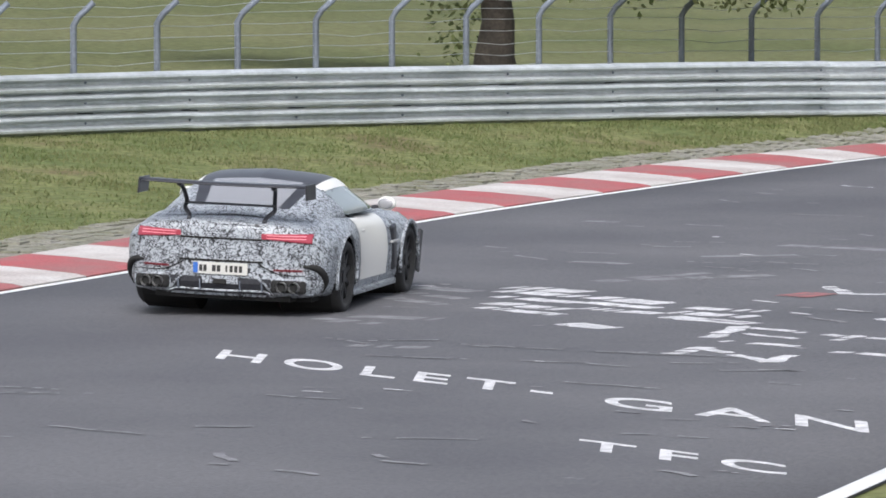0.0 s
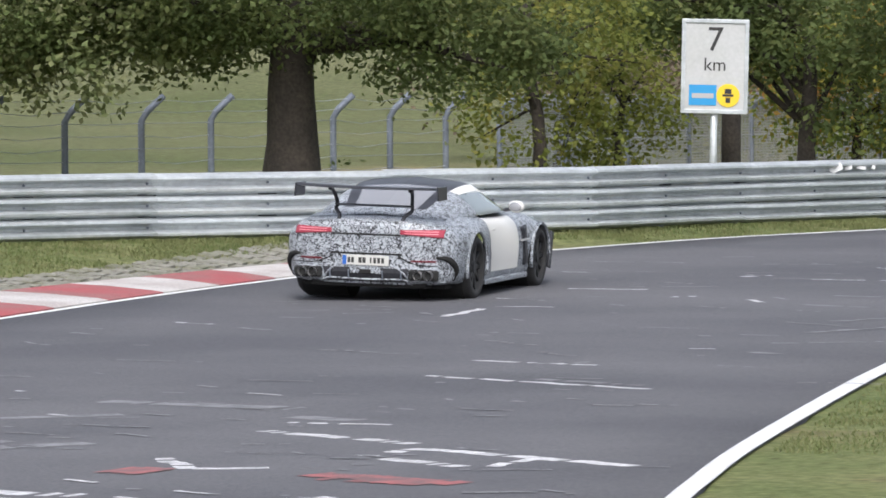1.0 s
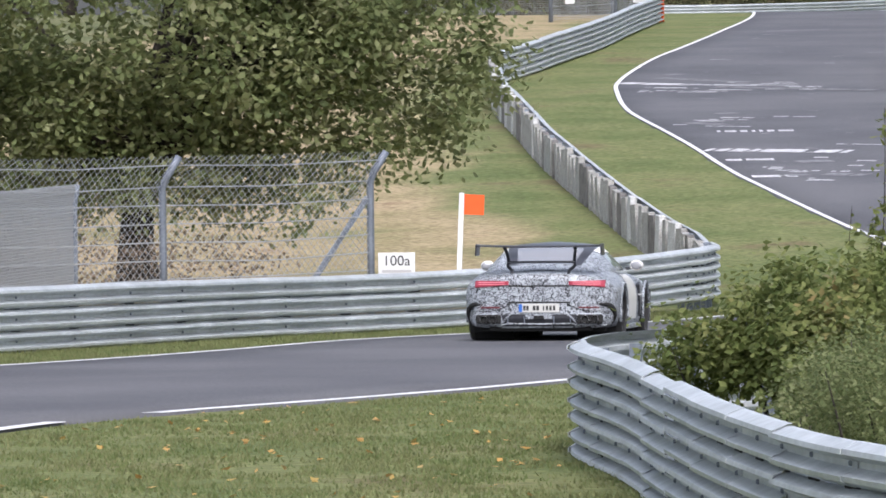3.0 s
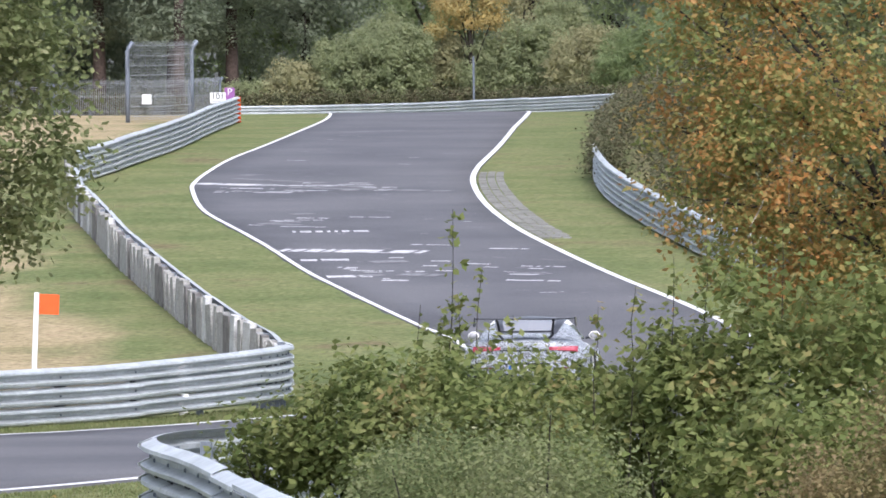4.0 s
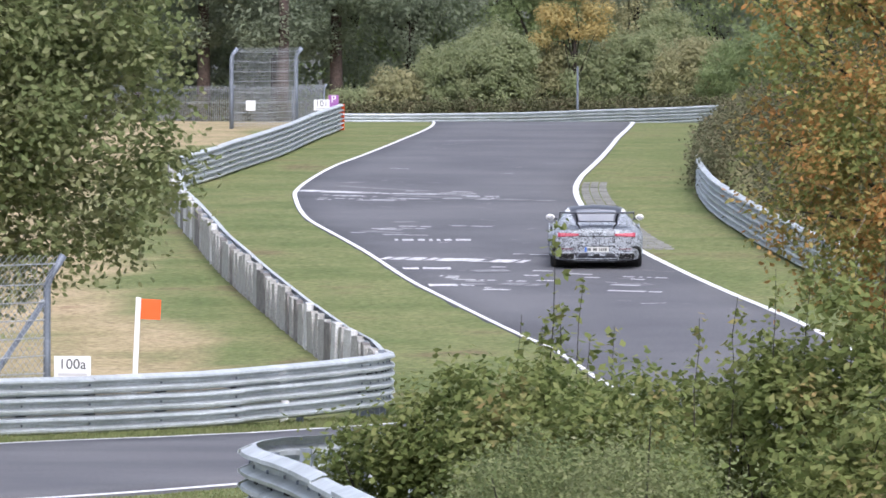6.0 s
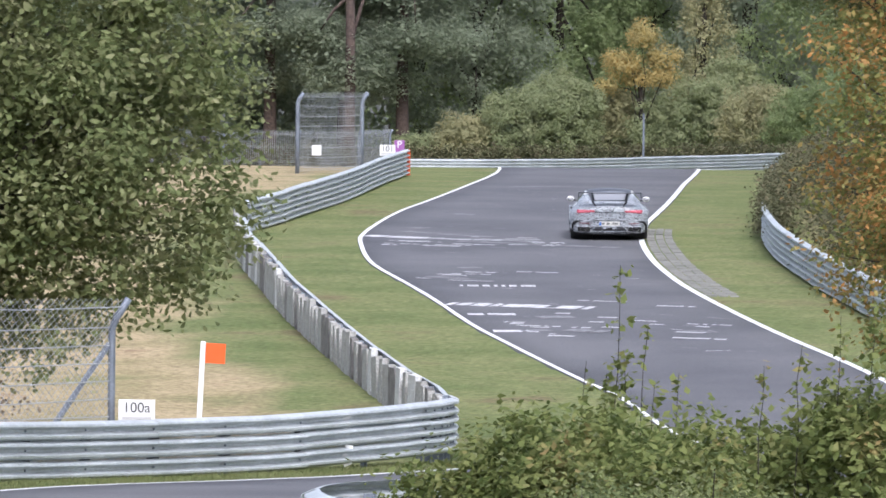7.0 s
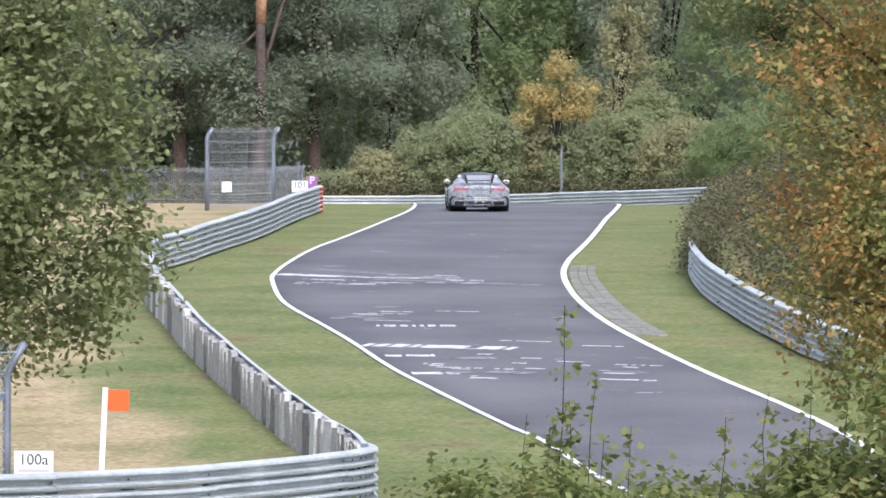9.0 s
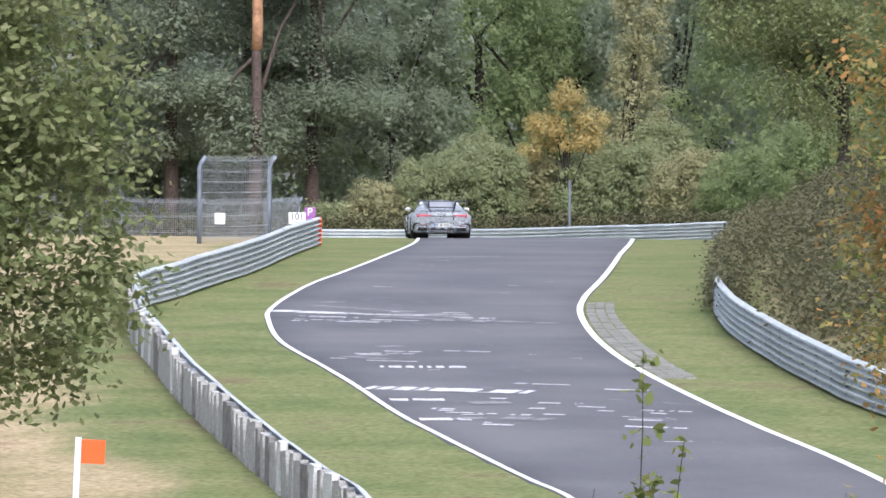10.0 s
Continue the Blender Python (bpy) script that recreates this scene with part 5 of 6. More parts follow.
M_CAMO = camo_mat()
M_PAINT = mat("white_car_paint", (0.74, 0.73, 0.69), 0.3, 0, spec=0.5)
M_CARBON = mat("dark_carbon", (0.025, 0.026, 0.032), 0.32, 0, (0.035, 0.036, 0.042), 30)
M_ROOF = mat("lacquered_carbon", (0.03, 0.03, 0.035), 0.3, 0, spec=0.4)
M_TINT = mat("tinted_glass", (0.24, 0.245, 0.26), 0.1, 0, spec=1.0)
M_SIDEGLASS = mat("side_glass", (0.22, 0.255, 0.26), 0.06, 0, spec=0.9)
M_RUBBER = mat("tyre_rubber", (0.02, 0.02, 0.021), 0.8, 0, (0.03, 0.03, 0.03), 12)
M_RIM = mat("dark_rim", (0.05, 0.052, 0.056), 0.4, 0.7)
M_TAIL = mat("tail_lamp", (0.32, 0.05, 0.075), 0.22, 0, glow=(1.0, 0.1, 0.14, 0.015))
M_TAILRIB = mat("tail_lamp_strip", (0.62, 0.22, 0.26), 0.25, 0, glow=(1.0, 0.12, 0.16, 0.08))
M_TAILDARK = mat("tail_lamp_rib", (0.12, 0.012, 0.02), 0.3)
M_CHROME = mat("exhaust_steel", (0.5, 0.5, 0.5), 0.35, 0.4)
M_PLATE = mat("number_plate", (0.5, 0.5, 0.47), 0.5)
M_EUBLUE = mat("plate_blue", (0.03, 0.12, 0.42), 0.5)

# stations along the car: y, sill z, lower half width, widest half width, its z, shoulder z, shoulder half width, deck z
BODY = [(-0.45, 0.19, 0.9, 0.985, 0.56, 0.83, 0.8, 0.905), (-0.2, 0.16, 0.92, 1.0, 0.58, 0.855, 0.83, 0.925), (0.1, 0.15, 0.92, 1.0, 0.6, 0.86, 0.83, 0.935),
        (0.5, 0.14, 0.91, 0.965, 0.58, 0.84, 0.83, 0.925), (1.1, 0.14, 0.89, 0.93, 0.54, 0.81, 0.82, 0.9), (1.7, 0.14, 0.89, 0.935, 0.54, 0.8, 0.81, 0.89),
        (2.2, 0.15, 0.9, 0.97, 0.56, 0.8, 0.82, 0.885), (2.6, 0.16, 0.9, 0.99, 0.56, 0.79, 0.81, 0.865), (3.0, 0.17, 0.88, 0.97, 0.53, 0.72, 0.77, 0.79),
        (3.35, 0.19, 0.8, 0.9, 0.46, 0.6, 0.69, 0.67), (3.58, 0.25, 0.6, 0.7, 0.4, 0.5, 0.5, 0.54)]
AXLES = ((0.0, 0.345), (2.63, 0.335))


def body_section(st):
    """Half section of the body at one station, from the sill over the shoulder to the middle of the deck."""
    y, zs, wl, wm, zm, zsh, wsh, zd = st
    return spline([(wl - 0.25, zs), (wl, zs + 0.02), ((wl + wm) / 2 + 0.02, (zs + zm) / 2), (wm, zm), (wm - 0.025, (zm + zsh) / 2 + 0.02), (wsh + 0.045, zsh - 0.015), (wsh - 0.07, zsh + 0.035), (wsh * 0.55, (zsh + 3 * zd) / 4), (0, zd)], 60)


def body_grid():
    """Points of the right half of the body, rows along the car."""
    return np.array([[(x, st[0], z) for x, z in body_section(st)] for st in spline(BODY, 130)])


def sheet(grid, keep, mirror=True, lift=0.0):
    """Mesh data of the kept cells of a grid, mirrored to the left; lift moves it outward."""
    g = grid.copy()
    if lift:
        du, dv = np.gradient(g, axis=0), np.gradient(g, axis=1)
        n = np.cross(dv, du)
        n /= np.maximum(np.linalg.norm(n, axis=2, keepdims=True), 1e-9)
        if n[len(n) // 2, 25][0] < 0:
            n = -n
        g = g + n * lift
    r, c = g.shape[:2]
    verts, faces = [tuple(p) for p in g.reshape(-1, 3)], []
    for i in range(r - 1):
        for j in range(c - 1):
            if keep(*((g[i, j] + g[i + 1, j + 1]) / 2), j / (c - 1)):
                faces.append((i * c + j, i * c + j + 1, (i + 1) * c + j + 1, (i + 1) * c + j))
    if mirror:
        k = len(verts)
        verts += [(-x, y, z) for x, y, z in verts]
        faces += [tuple(k + i for i in f[::-1]) for f in faces]
    used = sorted({i for f in faces for i in f})
    new_i = {o: n for n, o in enumerate(used)}
    return [verts[i] for i in used], [tuple(new_i[i] for i in f) for f in faces]


def in_arch(y, z, grow=0.0):
    return any((y - ya) ** 2 + (z - r) ** 2 < (r + 0.045 + grow) ** 2 for ya, r in AXLES)


def cabin_grid():
    st = spline([(-0.5, 0.885, 0.56, 0.7, 0.85), (-0.3, 0.945, 0.58, 0.76, 0.84), (0.0, 1.04, 0.58, 0.79, 0.85), (0.3, 1.14, 0.57, 0.81, 0.845), (0.7, 1.215, 0.56, 0.82, 0.83), (1.1, 1.22, 0.555, 0.825, 0.83), (1.5, 1.1, 0.57, 0.82, 0.84), (2.0, 0.9, 0.6, 0.77, 0.85)], 70)
    rows = []
    for y, zt, wt, wb, zb in st:
        h = zt - zb
        q = spline([(wb, zb), (wb - 0.05 * h, zb + 0.3 * h), (wt + 0.09, zt - 0.22 * h), (wt, zt - 0.05 * h), (wt - 0.16, zt + 0.008), (0, zt + 0.035)], 40)
        rows.append([(x, y, z) for x, z in q])
    return np.array(rows)


TAIL_SECTION = body_section(BODY[0])
TAIL_TOP = 0.84


def tail_half(z):
    """Half width of the body where the tail begins."""
    side = TAIL_SECTION[(TAIL_SECTION[:, 0] > 0.75)]
    return float(np.interp(z, side[:, 1], side[:, 0]))


def tail_depth(z):
    return float(np.interp(z, [0.18, 0.3, 0.45, 0.6, 0.78, 0.84], [0.44, 0.5, 0.5, 0.515, 0.535, 0.53]))


def tail_y(x, z):
    """How far back the rounded tail reaches at a place on its face."""
    return -0.45 - tail_depth(z) * max(0.0, 1 - min(1.0, abs(x) / tail_half(z)) ** 3.0) ** (1 / 3.0)


def tail_shell():
    """The rounded tail from one flank round to the other, and the deck that runs from its top edge up to the rear window."""
    vs, fs, na, nz, nd = [], [], 72, 26, 8
    turn = np.linspace(0, math.pi, na + 1)
    xs = [math.copysign(abs(math.cos(a)) ** (2 / 3.0), math.cos(a)) for a in turn]
    for j in range(nz + 1):
        z = 0.18 + (TAIL_TOP - 0.18) * j / nz
        h, d = tail_half(z), tail_depth(z)
        vs += [(u * h, -0.45 - d * math.sin(a) ** (2 / 3.0), z) for u, a in zip(xs, turn)]
    h, d = tail_half(TAIL_TOP), tail_depth(TAIL_TOP)
    top = TAIL_SECTION[TAIL_SECTION[:, 1] >= 0.815][::-1]
    for k in range(1, nd + 1):
        w = k / nd
        for u, a in zip(xs, turn):
            x = u * h
            z1 = max(TAIL_TOP, float(np.interp(abs(x), top[:, 0], top[:, 1])))
            y0 = -0.45 - d * math.sin(a) ** (2 / 3.0)
            vs.append((x, y0 + (-0.45 - y0) * w, TAIL_TOP + (z1 - TAIL_TOP) * math.sin(w * math.pi / 2)))
    for j in range(nz + nd):
        for i in range(na):
            q = j * (na + 1) + i
            fs.append((q, q + 1, q + na + 2, q + na + 1))
    return vs, fs


def tail_patch(x0, x1, z0, z1, lift=0.006, nx=24, nz=10, taper=0.0):
    """A curved plate on the tail between two heights and widths."""
    vs, fs = [], []
    for s in (1, 0):
        for j in range(nz + 1):
            z = z0 + (z1 - z0) * j / nz
            for i in range(nx + 1):
                x = x0 + (x1 - x0) * i / nx
                u = (max(abs(x0), abs(x1)) - abs(x)) / abs(x1 - x0)
                zz = z1 + (z - z1) * (1 - taper * u) - taper * 0.02 * u
                vs.append((x, tail_y(x, zz) - lift * s + 0.004 * (1 - s), zz))
    m = (nx + 1) * (nz + 1)
    for j in range(nz):
        for i in range(nx):
            a = j * (nx + 1) + i
            fs.append((a, a + 1, a + nx + 2, a + nx + 1))
    rim = [i for i in range(nx + 1)] + [(nx + 1) * j + nx for j in range(1, nz + 1)] + [(nx + 1) * nz + i for i in range(nx - 1, -1, -1)] + [(nx + 1) * j for j in range(nz - 1, 0, -1)]
    for a, b in zip(rim, rim[1:] + rim[:1]):
        fs.append((a, m + a, m + b, b))
    return vs, fs


def pillar(a, b, r):
    return tube([a, ((a[0] + b[0]) / 2, (a[1] + b[1]) / 2, (a[2] + b[2]) / 2), b], r, 6)


def build_wheel(parent, x, y, r, w):
    """Wheel with tyre and ten-spoke rim; turns about its own x axis."""
    hub_v, hub_f = tube([(-0.05, 0, 0), (0.05, 0, 0)], 0.07, 12)
    wheel = part("wheel", mesh_of("wheel", hub_v, hub_f, M_RIM), parent)
    wheel.matrix_basis = pose(x, y, r)
    s = 1 if x > 0 else -1
    prof = [(-w / 2, r * 0.74), (-w / 2, r * 0.92), (-w / 2 + 0.03, r), (w / 2 - 0.03, r), (w / 2, r * 0.92), (w / 2, r * 0.74)]
    vs, fs, n = [], [], 40
    for k in range(n):
        a = 2 * math.pi * k / n
        for px, pr in prof:
            vs.append((px, pr * math.cos(a), pr * math.sin(a)))
    m = len(prof)
    for k in range(n):
        for j in range(m):
            jj = (j + 1) % m
            fs.append((k * m + j, k * m + jj, ((k + 1) % n) * m + jj, ((k + 1) % n) * m + j))
    part("tyre", mesh_of("tyre", vs, fs, M_RUBBER, True), wheel, "black low-profile tyre")
    bm = bmesh.new()
    for k in range(10):
        box_bm(bm, 0.03, 0.045, r * 0.62, pose(0, 0, 0, k * 36, 0, 0) @ pose(s * (w / 2 - 0.05), 0, r * 0.42), 0.006)
    bmesh.ops.create_cone(bm, cap_ends=True, segments=20, radius1=0.06, radius2=0.06, depth=0.05, matrix=pose(s * (w / 2 - 0.05), 0, 0, 0, 90, 0))
    bmesh.ops.create_cone(bm, cap_ends=True, segments=28, radius1=r * 0.55, radius2=r * 0.55, depth=0.03, matrix=pose(s * (w / 2 - 0.13), 0, 0, 0, 90, 0))
    part("rim", bm, wheel, "dark ten-spoke rim", M_RIM)
    return wheel


def build_car():
    car = thing("sports_car", "sports coupe in black-on-grey camouflage wrap with tall rear wing", "car")
    g = body_grid()
    door = lambda x, y, z, j: 0.62 < y < 1.84 and 0.27 < z < 0.845 and x > 0.78 and y > 0.62 + 0.25 * max(0, 0.55 - z)
    part("body", mesh_of("body", *sheet(g, lambda x, y, z, j: not (in_arch(y, z) and x > 0.55)), M_CAMO, True), car, "black-on-grey camouflage wrap")
    part("door", mesh_of("door", *sheet(g, door, False, 0.006), M_PAINT, True), car, "plain white door")
    vs, fs = sheet(g, door, False, 0.006)
    part("door", mesh_of("door", [(-x, y, z) for x, y, z in vs], [f[::-1] for f in fs], M_PAINT, True), car, "plain white door")
    for s in (1, -1):
        part("door_handle", box(0.02, 0.17, 0.025, pose(s * 0.915, 0.85, 0.72, 0, 0, 0), 0.008), car, "", M_PAINT)
        part("side_vent", box(0.05, 0.14, 0.44, pose(s * 0.95, 2.06, 0.5, 14, 0, 0), 0.02), car, "black vent behind the front wheel", M_CARBON)
        part("vent_fin", box(0.03, 0.3, 0.022, pose(s * 0.985, 1.98, 0.56, 0, 0, 0), 0.006), car, "", M_CHROME)
        part("sill", box(0.07, 1.75, 0.06, pose(s * 0.93, 1.3, 0.165), 0.015), car, "camouflaged side sill", M_CAMO)
        for ya, r in AXLES:
            # lip of the wheel arch and the dark well behind it
            arc = [(s * 0.985, ya + (r + 0.05) * math.cos(a), r + (r + 0.05) * math.sin(a)) for a in np.linspace(-0.25, math.pi + 0.25, 22)]
            part("wheel_arch", mesh_of("wheel_arch", *tube(arc, 0.02, 6), M_CAMO, True), car)
            bm = bmesh.new()
            bmesh.ops.create_cone(bm, cap_ends=True, segments=28, radius1=r + 0.05, radius2=r + 0.05, depth=0.5, matrix=pose(s * 0.66, ya, r + 0.02, 0, 90, 0))
            bmesh.ops.delete(bm, geom=[f for f in bm.faces if abs(f.normal.x) > 0.9 and f.calc_center_median().x * s > 0.7], context="FACES")
            part("wheel_well", bm, car, "dark wheel well", M_DARK)
        # flap ahead of the front wheel seen past the tyre
        part("front_flap", box(0.03, 0.1, 0.42, pose(s * 0.985, 3.06, 0.4, -14, 0, 0), 0.01), car, "black flap on the front wing", M_CARBON)
    part("underbody", box(1.6, 3.9, 0.12, pose(0, 1.35, 0.19), 0.02), car, "black underbody", M_DARK)
    c = cabin_grid()
    part("roof", mesh_of("roof", *sheet(c, lambda x, y, z, j: j > 0.42 and 0.42 < y < 1.3), M_ROOF, True), car, "dark carbon roof")
    part("rear_window", mesh_of("rear_window", *sheet(c, lambda x, y, z, j: j > 0.56 and -0.27 < y <= 0.42), M_TINT, True), car, "tinted rear window")
    vs, fs = sheet(c, lambda x, y, z, j: 0.42 < j <= 0.56 and -0.27 < y <= 0.42, False)
    part("window_surround", mesh_of("window_surround", vs, fs, M_ROOF, True), car, "black surround of the rear window")
    part("window_surround", mesh_of("window_surround", [(-x, y, z) for x, y, z in vs], [f[::-1] for f in fs], M_ROOF, True), car, "black surround of the rear window")
    part("boot_lid", mesh_of("boot_lid", *sheet(c, lambda x, y, z, j: j > 0.42 and y <= -0.27), M_CAMO, True), car, "camouflaged boot lid")
    part("windscreen", mesh_of("windscreen", *sheet(c, lambda x, y, z, j: j > 0.42 and y >= 1.3), M_SIDEGLASS, True), car)
    for name, keep, m, lift, label in (("rear_pillar", lambda x, y, z, j: j <= 0.42 and y <= 0.3 + 0.5 * (0.5 - j), M_CAMO, 0.0, "camouflaged rear pillar"),
                                       ("roof_rail", lambda x, y, z, j: 0.31 < j <= 0.42 and y > 0.3 + 0.5 * (0.5 - j), M_PAINT, 0.003, "white roof rail")):
        vs, fs = sheet(c, keep, False, lift)
        part(name, mesh_of(name, vs, fs, m, True), car, label)
        part(name, mesh_of(name, [(-x, y, z) for x, y, z in vs], [f[::-1] for f in fs], m, True), car, label)
    vs, fs = sheet(c, lambda x, y, z, j: 0.05 < j <= 0.31 and y > 0.3 + 0.5 * (0.5 - j), False)
    part("side_window", mesh_of("side_window", vs, fs, M_SIDEGLASS, True), car)
    part("side_window", mesh_of("side_window", [(-x, y, z) for x, y, z in vs], [f[::-1] for f in fs], M_SIDEGLASS, True), car)
    for s in (1, -1):
        part("window_bar", mesh_of("window_bar", *pillar((s * 0.8, 0.78, 0.84), (s * 0.655, 0.6, 1.11), 0.014), M_CARBON, True), car)
    # tail
    part("tail", mesh_of("tail", *tail_shell(), M_CAMO, True), car, "camouflaged tail")
    part("boot_lip", mesh_of("boot_lip", *tube([(x, tail_y(x, 0.83) + 0.02, 0.853 - 0.03 * (x / 0.7) ** 2) for x in np.linspace(-0.66, 0.66, 17)], 0.02, 8), M_CAMO, True), car)
    part("boot_gap", mesh_of("boot_gap", *tail_patch(-0.39, 0.39, 0.708, 0.724, 0.005), M_DARK), car, "dark shut line of the boot")
    part("plate_recess", mesh_of("plate_recess", *tail_patch(-0.4, 0.4, 0.498, 0.516, 0.006), M_DARK), car, "dark recess above the plate")
    for s in (1, -1):
        a, b = sorted((s * 0.385, s * 0.835))
        lamp = part("tail_lamp", mesh_of("tail_lamp", *tail_patch(a, b, 0.695, 0.785, 0.012, 24, 6, 0.45), M_TAIL, True), car, "slim red tail lamp")
        for z in (0.732, 0.758):
            part("lamp_rib", mesh_of("lamp_rib", *tail_patch(a + 0.05, b - 0.05, z, z + 0.009, 0.016, 20, 1), M_TAILRIB), lamp, "bright red light strip")
        a, b = sorted((s * 0.5, s * 0.76))
        part("reflector", mesh_of("reflector", *tail_patch(a, b, 0.432, 0.45, 0.008, 10, 2), M_TAILDARK), car, "dark red reflector")
        crease = [(s * x, tail_y(x, z) - 0.006, z) for x, z in ((0.36, 0.49), (0.5, 0.42), (0.64, 0.395), (0.78, 0.395))]
        part("bumper_crease", mesh_of("bumper_crease", *tube(spline(crease, 12), 0.005, 5), M_DARK, True), car, "dark crease of the bumper")
        vent = [(s * x, tail_y(x, z) - 0.004, z) for x, z in ((0.76, 0.48), (0.86, 0.475), (0.92, 0.42), (0.935, 0.33), (0.9, 0.23))]
        part("corner_vent", mesh_of("corner_vent", *tube(spline(vent, 12), [0.01, 0.016, 0.024, 0.03, 0.034, 0.036, 0.036, 0.034, 0.03, 0.024, 0.016, 0.01], 8), M_DARK, True), car, "black corner vent")
        bm = bmesh.new()
        box_bm(bm, 0.37, 0.12, 0.155, pose(s * 0.65, -0.90, 0.29, 0, 0, s * 8), 0.055)
        surround = part("exhaust_surround", bm, car, "camouflaged exhaust surround", M_CAMO)
        bm = bmesh.new()
        box_bm(bm, 0.335, 0.06, 0.122, pose(s * 0.65, -0.938, 0.292, 0, 0, s * 8), 0.028)
        part("recess", bm, surround, "dark exhaust recess", M_DARK)
        for x in (0.592, 0.708):
            m = pose(s * x, -0.955 + (x - 0.592) * 0.1, 0.29, 90, 0, 0)
            bm = bmesh.new()
            for r in (0.05, 0.041):
                bmesh.ops.create_cone(bm, cap_ends=False, segments=24, radius1=r, radius2=r, depth=0.09, matrix=m)
            pipe = part("exhaust_pipe", bm, car, "round steel exhaust pipe", M_CHROME)
            bm = bmesh.new()
            bmesh.ops.create_cone(bm, cap_ends=True, segments=16, radius1=0.042, radius2=0.042, depth=0.01, matrix=pose(0, 0.02, 0) @ m)
            part("bore", bm, pipe, "black bore", M_DARK)
    part("diffuser", mesh_of("diffuser", *tail_patch(-0.48, 0.48, 0.205, 0.355, 0.014, 24, 6), M_CARBON), car, "black diffuser")
    part("diffuser_centre", mesh_of("diffuser_centre", *tail_patch(-0.17, 0.17, 0.295, 0.37, 0.02, 8, 4), M_CAMO), car, "camouflaged centre of the diffuser")
    for x in (-0.4, -0.19, 0.19, 0.4):
        part("diffuser_fin", box(0.011, 0.1, 0.1, pose(x, -0.925, 0.285, 8, 0, 0), 0.004), car, "", M_POST)
    edge = [(x, tail_y(x, z) - 0.02, z) for x, z in ((-0.84, 0.215), (-0.5, 0.21), (-0.42, 0.235), (0, 0.23), (0.42, 0.235), (0.5, 0.21), (0.84, 0.215))]
    part("diffuser_edge", mesh_of("diffuser_edge", *tube(spline(edge, 40), 0.011, 6), M_CAMO, True), car)
    for s in (1, -1):
        rise = [(s * x, tail_y(x, z) - 0.016, z) for x, z in ((0.36, 0.355), (0.42, 0.31), (0.47, 0.25), (0.52, 0.21))]
        part("diffuser_edge", mesh_of("diffuser_edge", *tube(spline(rise, 10), 0.012, 6), M_CAMO, True), car)
    part("lower_valance", box(1.3, 0.3, 0.06, pose(0, -0.7, 0.17), 0.02), car, "black lower valance", M_DARK)
    part("brake_lamp", box(0.13, 0.02, 0.05, pose(0, -0.975, 0.315), 0.01), car, "dark centre lamp", M_DARK)
    py = tail_y(0, 0.435) - 0.012
    plate = part("number_plate", box(0.52, 0.012, 0.11, pose(0, py, 0.435), 0.003), car, "pale number plate", M_PLATE)
    part("plate_band", box(0.045, 0.004, 0.1, pose(-0.235, py - 0.0075, 0.435)), plate, "blue plate band", M_EUBLUE)
    for x, w in ((-0.185, 0.03), (-0.145, 0.03), (-0.06, 0.035), (-0.015, 0.035), (0.06, 0.018), (0.105, 0.03), (0.15, 0.03), (0.195, 0.03)):
        part("plate_bar", box(w, 0.003, 0.06, pose(x, py - 0.0075, 0.435)), plate, "dark plate bar", M_BLACKINK)
    # wing
    wing_y, wing_z = -0.82, 1.195
    sect = [(-0.17, 0.012), (-0.05, 0.028), (0.1, 0.022), (0.18, 0.0), (0.1, -0.004), (-0.05, 0.004), (-0.17, 0.0)]
    vs, fs = [], []
    xs = np.linspace(-0.79, 0.79, 15)
    for x in xs:
        sag = -0.012 * (1 - (x / 0.79) ** 2)
        for yy, zz in sect:
            vs.append((x, wing_y + yy, wing_z + sag + zz + 0.02))
    m = len(sect)
    for i in range(len(xs) - 1):
        for j in range(m):
            fs.append((i * m + j, i * m + (j + 1) % m, (i + 1) * m + (j + 1) % m, (i + 1) * m + j))
    fs += [tuple(range(m)), tuple((len(xs) - 1) * m + j for j in range(m))[::-1]]
    wing = part("rear_wing", mesh_of("rear_wing", vs, fs, M_CARBON, True), car, "tall black rear wing")
    for s in (1, -1):
        part("end_plate", box(0.018, 0.36, 0.15, pose(s * 0.8, wing_y, wing_z - 0.02, 0, s * -4, 0), 0.008), wing, "black end plate", M_CARBON)
        path = [(s * 0.36, -0.8, 0.86), (s * 0.37, -0.74, 0.91), (s * 0.43, -0.68, 0.97), (s * 0.42, -0.65, 1.02), (s * 0.435, -0.7, 1.12), (s * 0.45, -0.78, 1.185), (s * 0.45, -0.86, 1.195)]
        part("strut", mesh_of("strut", *tube(spline(path, 20), 0.022, 8), M_CARBON, True), wing)
    part("lower_flap", box(0.86, 0.13, 0.016, pose(0, -0.67, 1.015, -8, 0, 0), 0.006), wing, "", M_CARBON)
    for s in (1, -1):
        bm = bmesh.new()
        bmesh.ops.create_uvsphere(bm, u_segments=18, v_segments=12, radius=1.0, matrix=pose(s * 0.98, 1.585, 0.945, 0, 0, s * -8) @ Matrix.Diagonal((0.093, 0.065, 0.068, 1)))
        mirror = part("mirror", bm, car, "white door mirror", M_PAINT)
        for p in mirror.data.polygons:
            p.use_smooth = True
        bm = bmesh.new()
        bmesh.ops.create_uvsphere(bm, u_segments=18, v_segments=10, radius=1.0, matrix=pose(s * 0.98, 1.525, 0.945, 0, 0, s * -8) @ Matrix.Diagonal((0.076, 0.022, 0.052, 1)))
        part("mirror_glass", bm, mirror, "dark mirror glass", M_TINT)
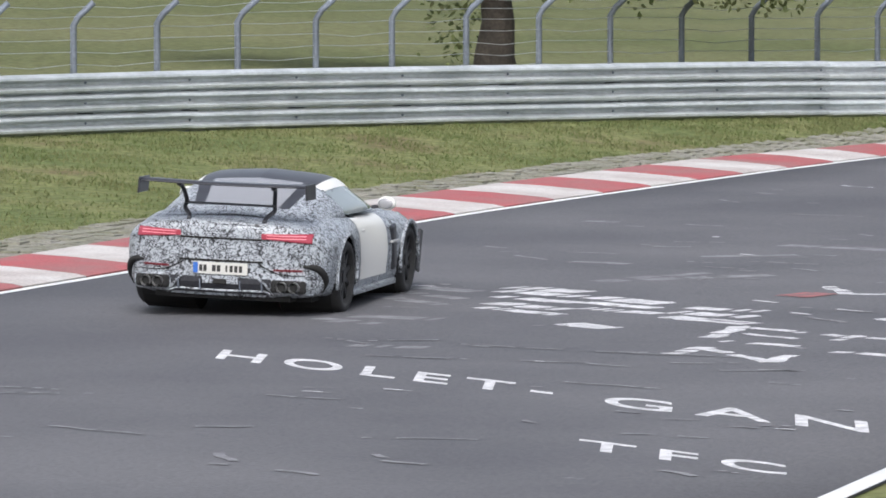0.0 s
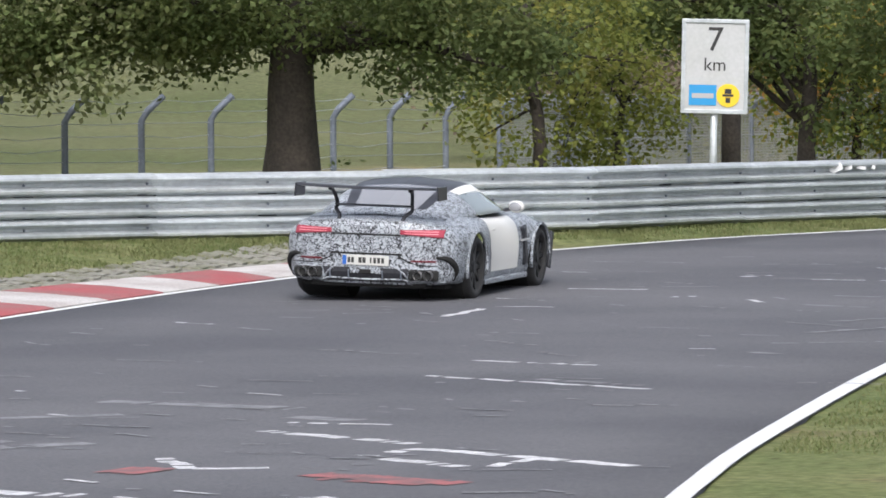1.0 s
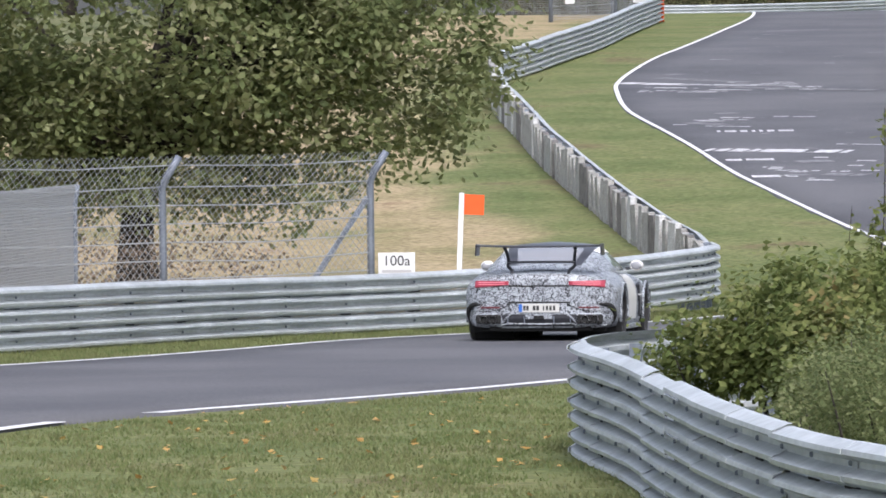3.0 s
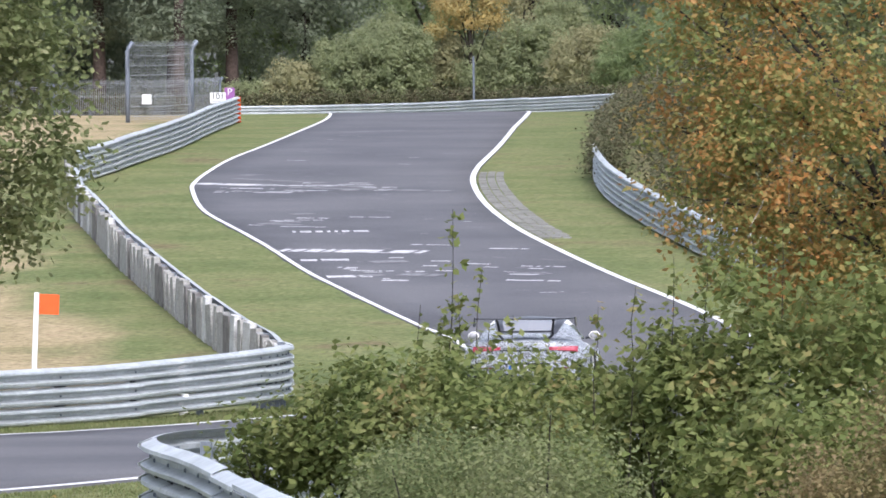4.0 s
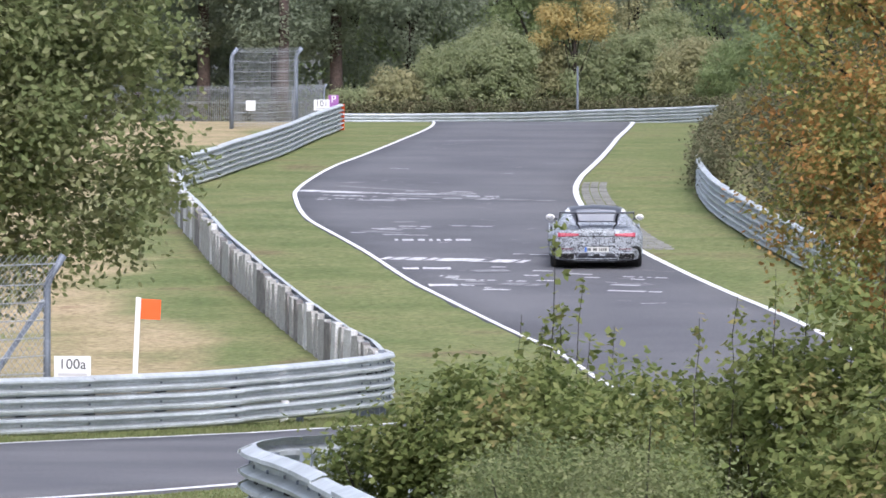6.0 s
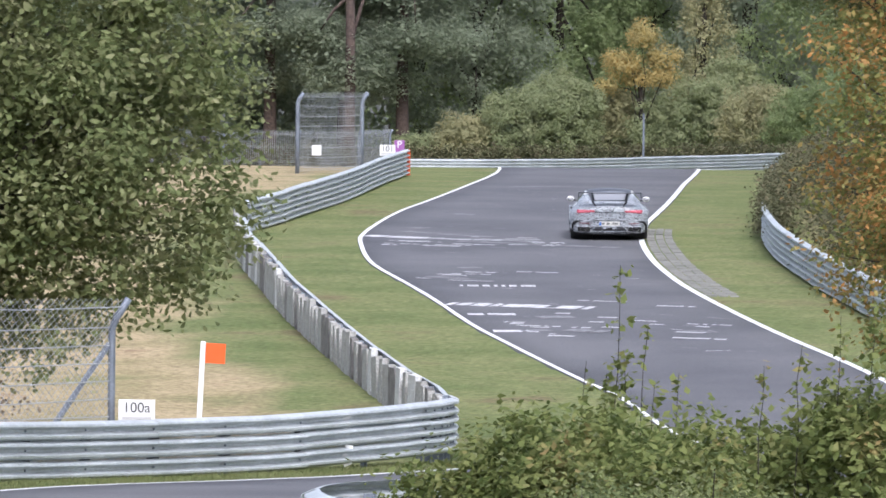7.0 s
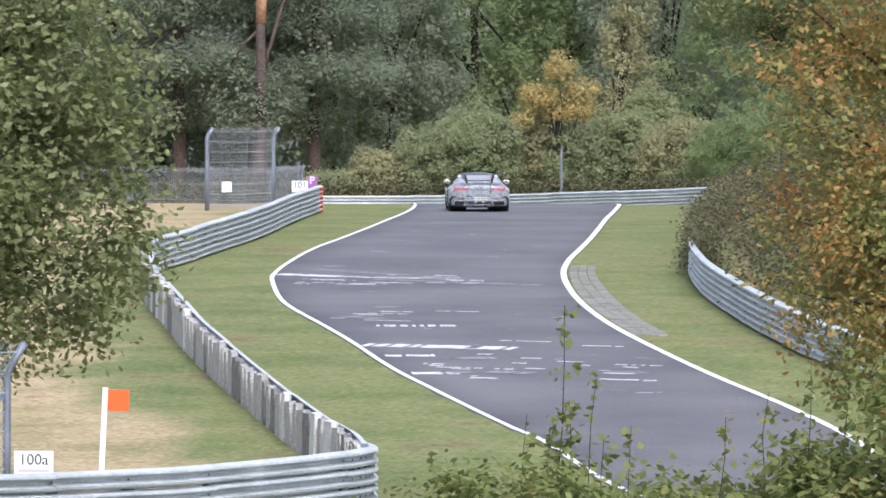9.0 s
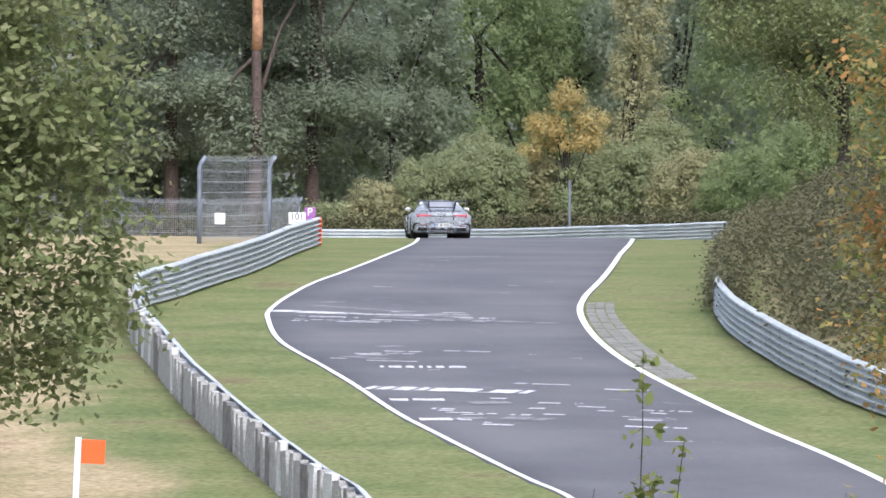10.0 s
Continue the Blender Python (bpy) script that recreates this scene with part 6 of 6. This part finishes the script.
        part("mirror_arm", mesh_of("mirror_arm", *tube([(s * 0.83, 1.6, 0.9), (s * 0.95, 1.6, 0.92)], 0.02, 6), M_CARBON), mirror)
        part("headlamp", box(0.3, 0.25, 0.1, pose(s * 0.66, 3.2, 0.68, -25, 0, s * -20), 0.03), car, "clear headlamp", M_SIDEGLASS)
    ws = [build_wheel(car, s * (0.985 - w / 2), ya, r, w) for (ya, r), w in zip(AXLES, (0.33, 0.28)) for s in (1, -1)]
    return car, ws


car, wheels = build_car()
car.scale = (1.045, 1.045, 1.045)


# ---------------------------------------------------------------- what moves
# seconds, place of the rear axle, heading clockwise from +y
CAR_PATH = [(0, -15.75, 23.1, -8.8), (0.2, -16.7, 29.4, -6), (0.5, -17.35, 38.5, -3.2), (0.8, -16.85, 46.6, -1.2), (1, -16.1, 51.3, 0.4), (1.2, -15.2, 56.1, 1.2), (1.5, -13.7, 63, 2.2),
            (1.7, -12.55, 67, 2.6), (2, -10.65, 71.6, 3.2), (2.2, -9.3, 74.4, 3.9), (2.75, -6.0, 85.5, 5),
            (3.3, -2.65, 98.2, 3), (3.5, -1.3, 102.9, 4), (4, 1.25, 113, 4), (4.5, 2.1, 122.5, 2), (5, 2.35, 131.3, 0.5), (5.5, 1.71, 141.4, 0.4),
            (6, 0.94, 153.6, -0.6), (6.2, 0.65, 159, -0.9), (7, -0.3, 182.5, -1), (7.5, -0.75, 197, -0.8), (8, -1.04, 212.5, -1), (8.5, -1.4, 226.5, -1.6),
            (9, -2.1, 239, -2.5), (9.5, -2.85, 247, -3.5), (10, -3.75, 253.5, -4.5)]


def motions():
    rows = []
    for t, x, y, heading in CAR_PATH:
        h = radians(heading)
        z0, z1 = at(x, y)[2], at(x + 2.63 * math.sin(h), y + 2.63 * math.cos(h))[2]
        bank = float(np.interp(t, [0, 1, 2, 3.3], [2.2, 1.8, 1.0, 0]))
        rows.append((t, pose(x, y, z0 + 0.032 + 0.008 * bank, 0, 0, -heading) @ pose(0, 0, 0, 0, bank, 0) @ pose(0, 0, 0, math.degrees(math.atan2(z1 - z0, 2.63)), 0, 0)))
    walk(car, rows)
    for w in wheels:
        at_rest = w.matrix_basis.copy()
        walk(w, [(k / 10, at_rest @ pose(0, 0, 0, -70 * k, 0, 0)) for k in range(101)])


motions()
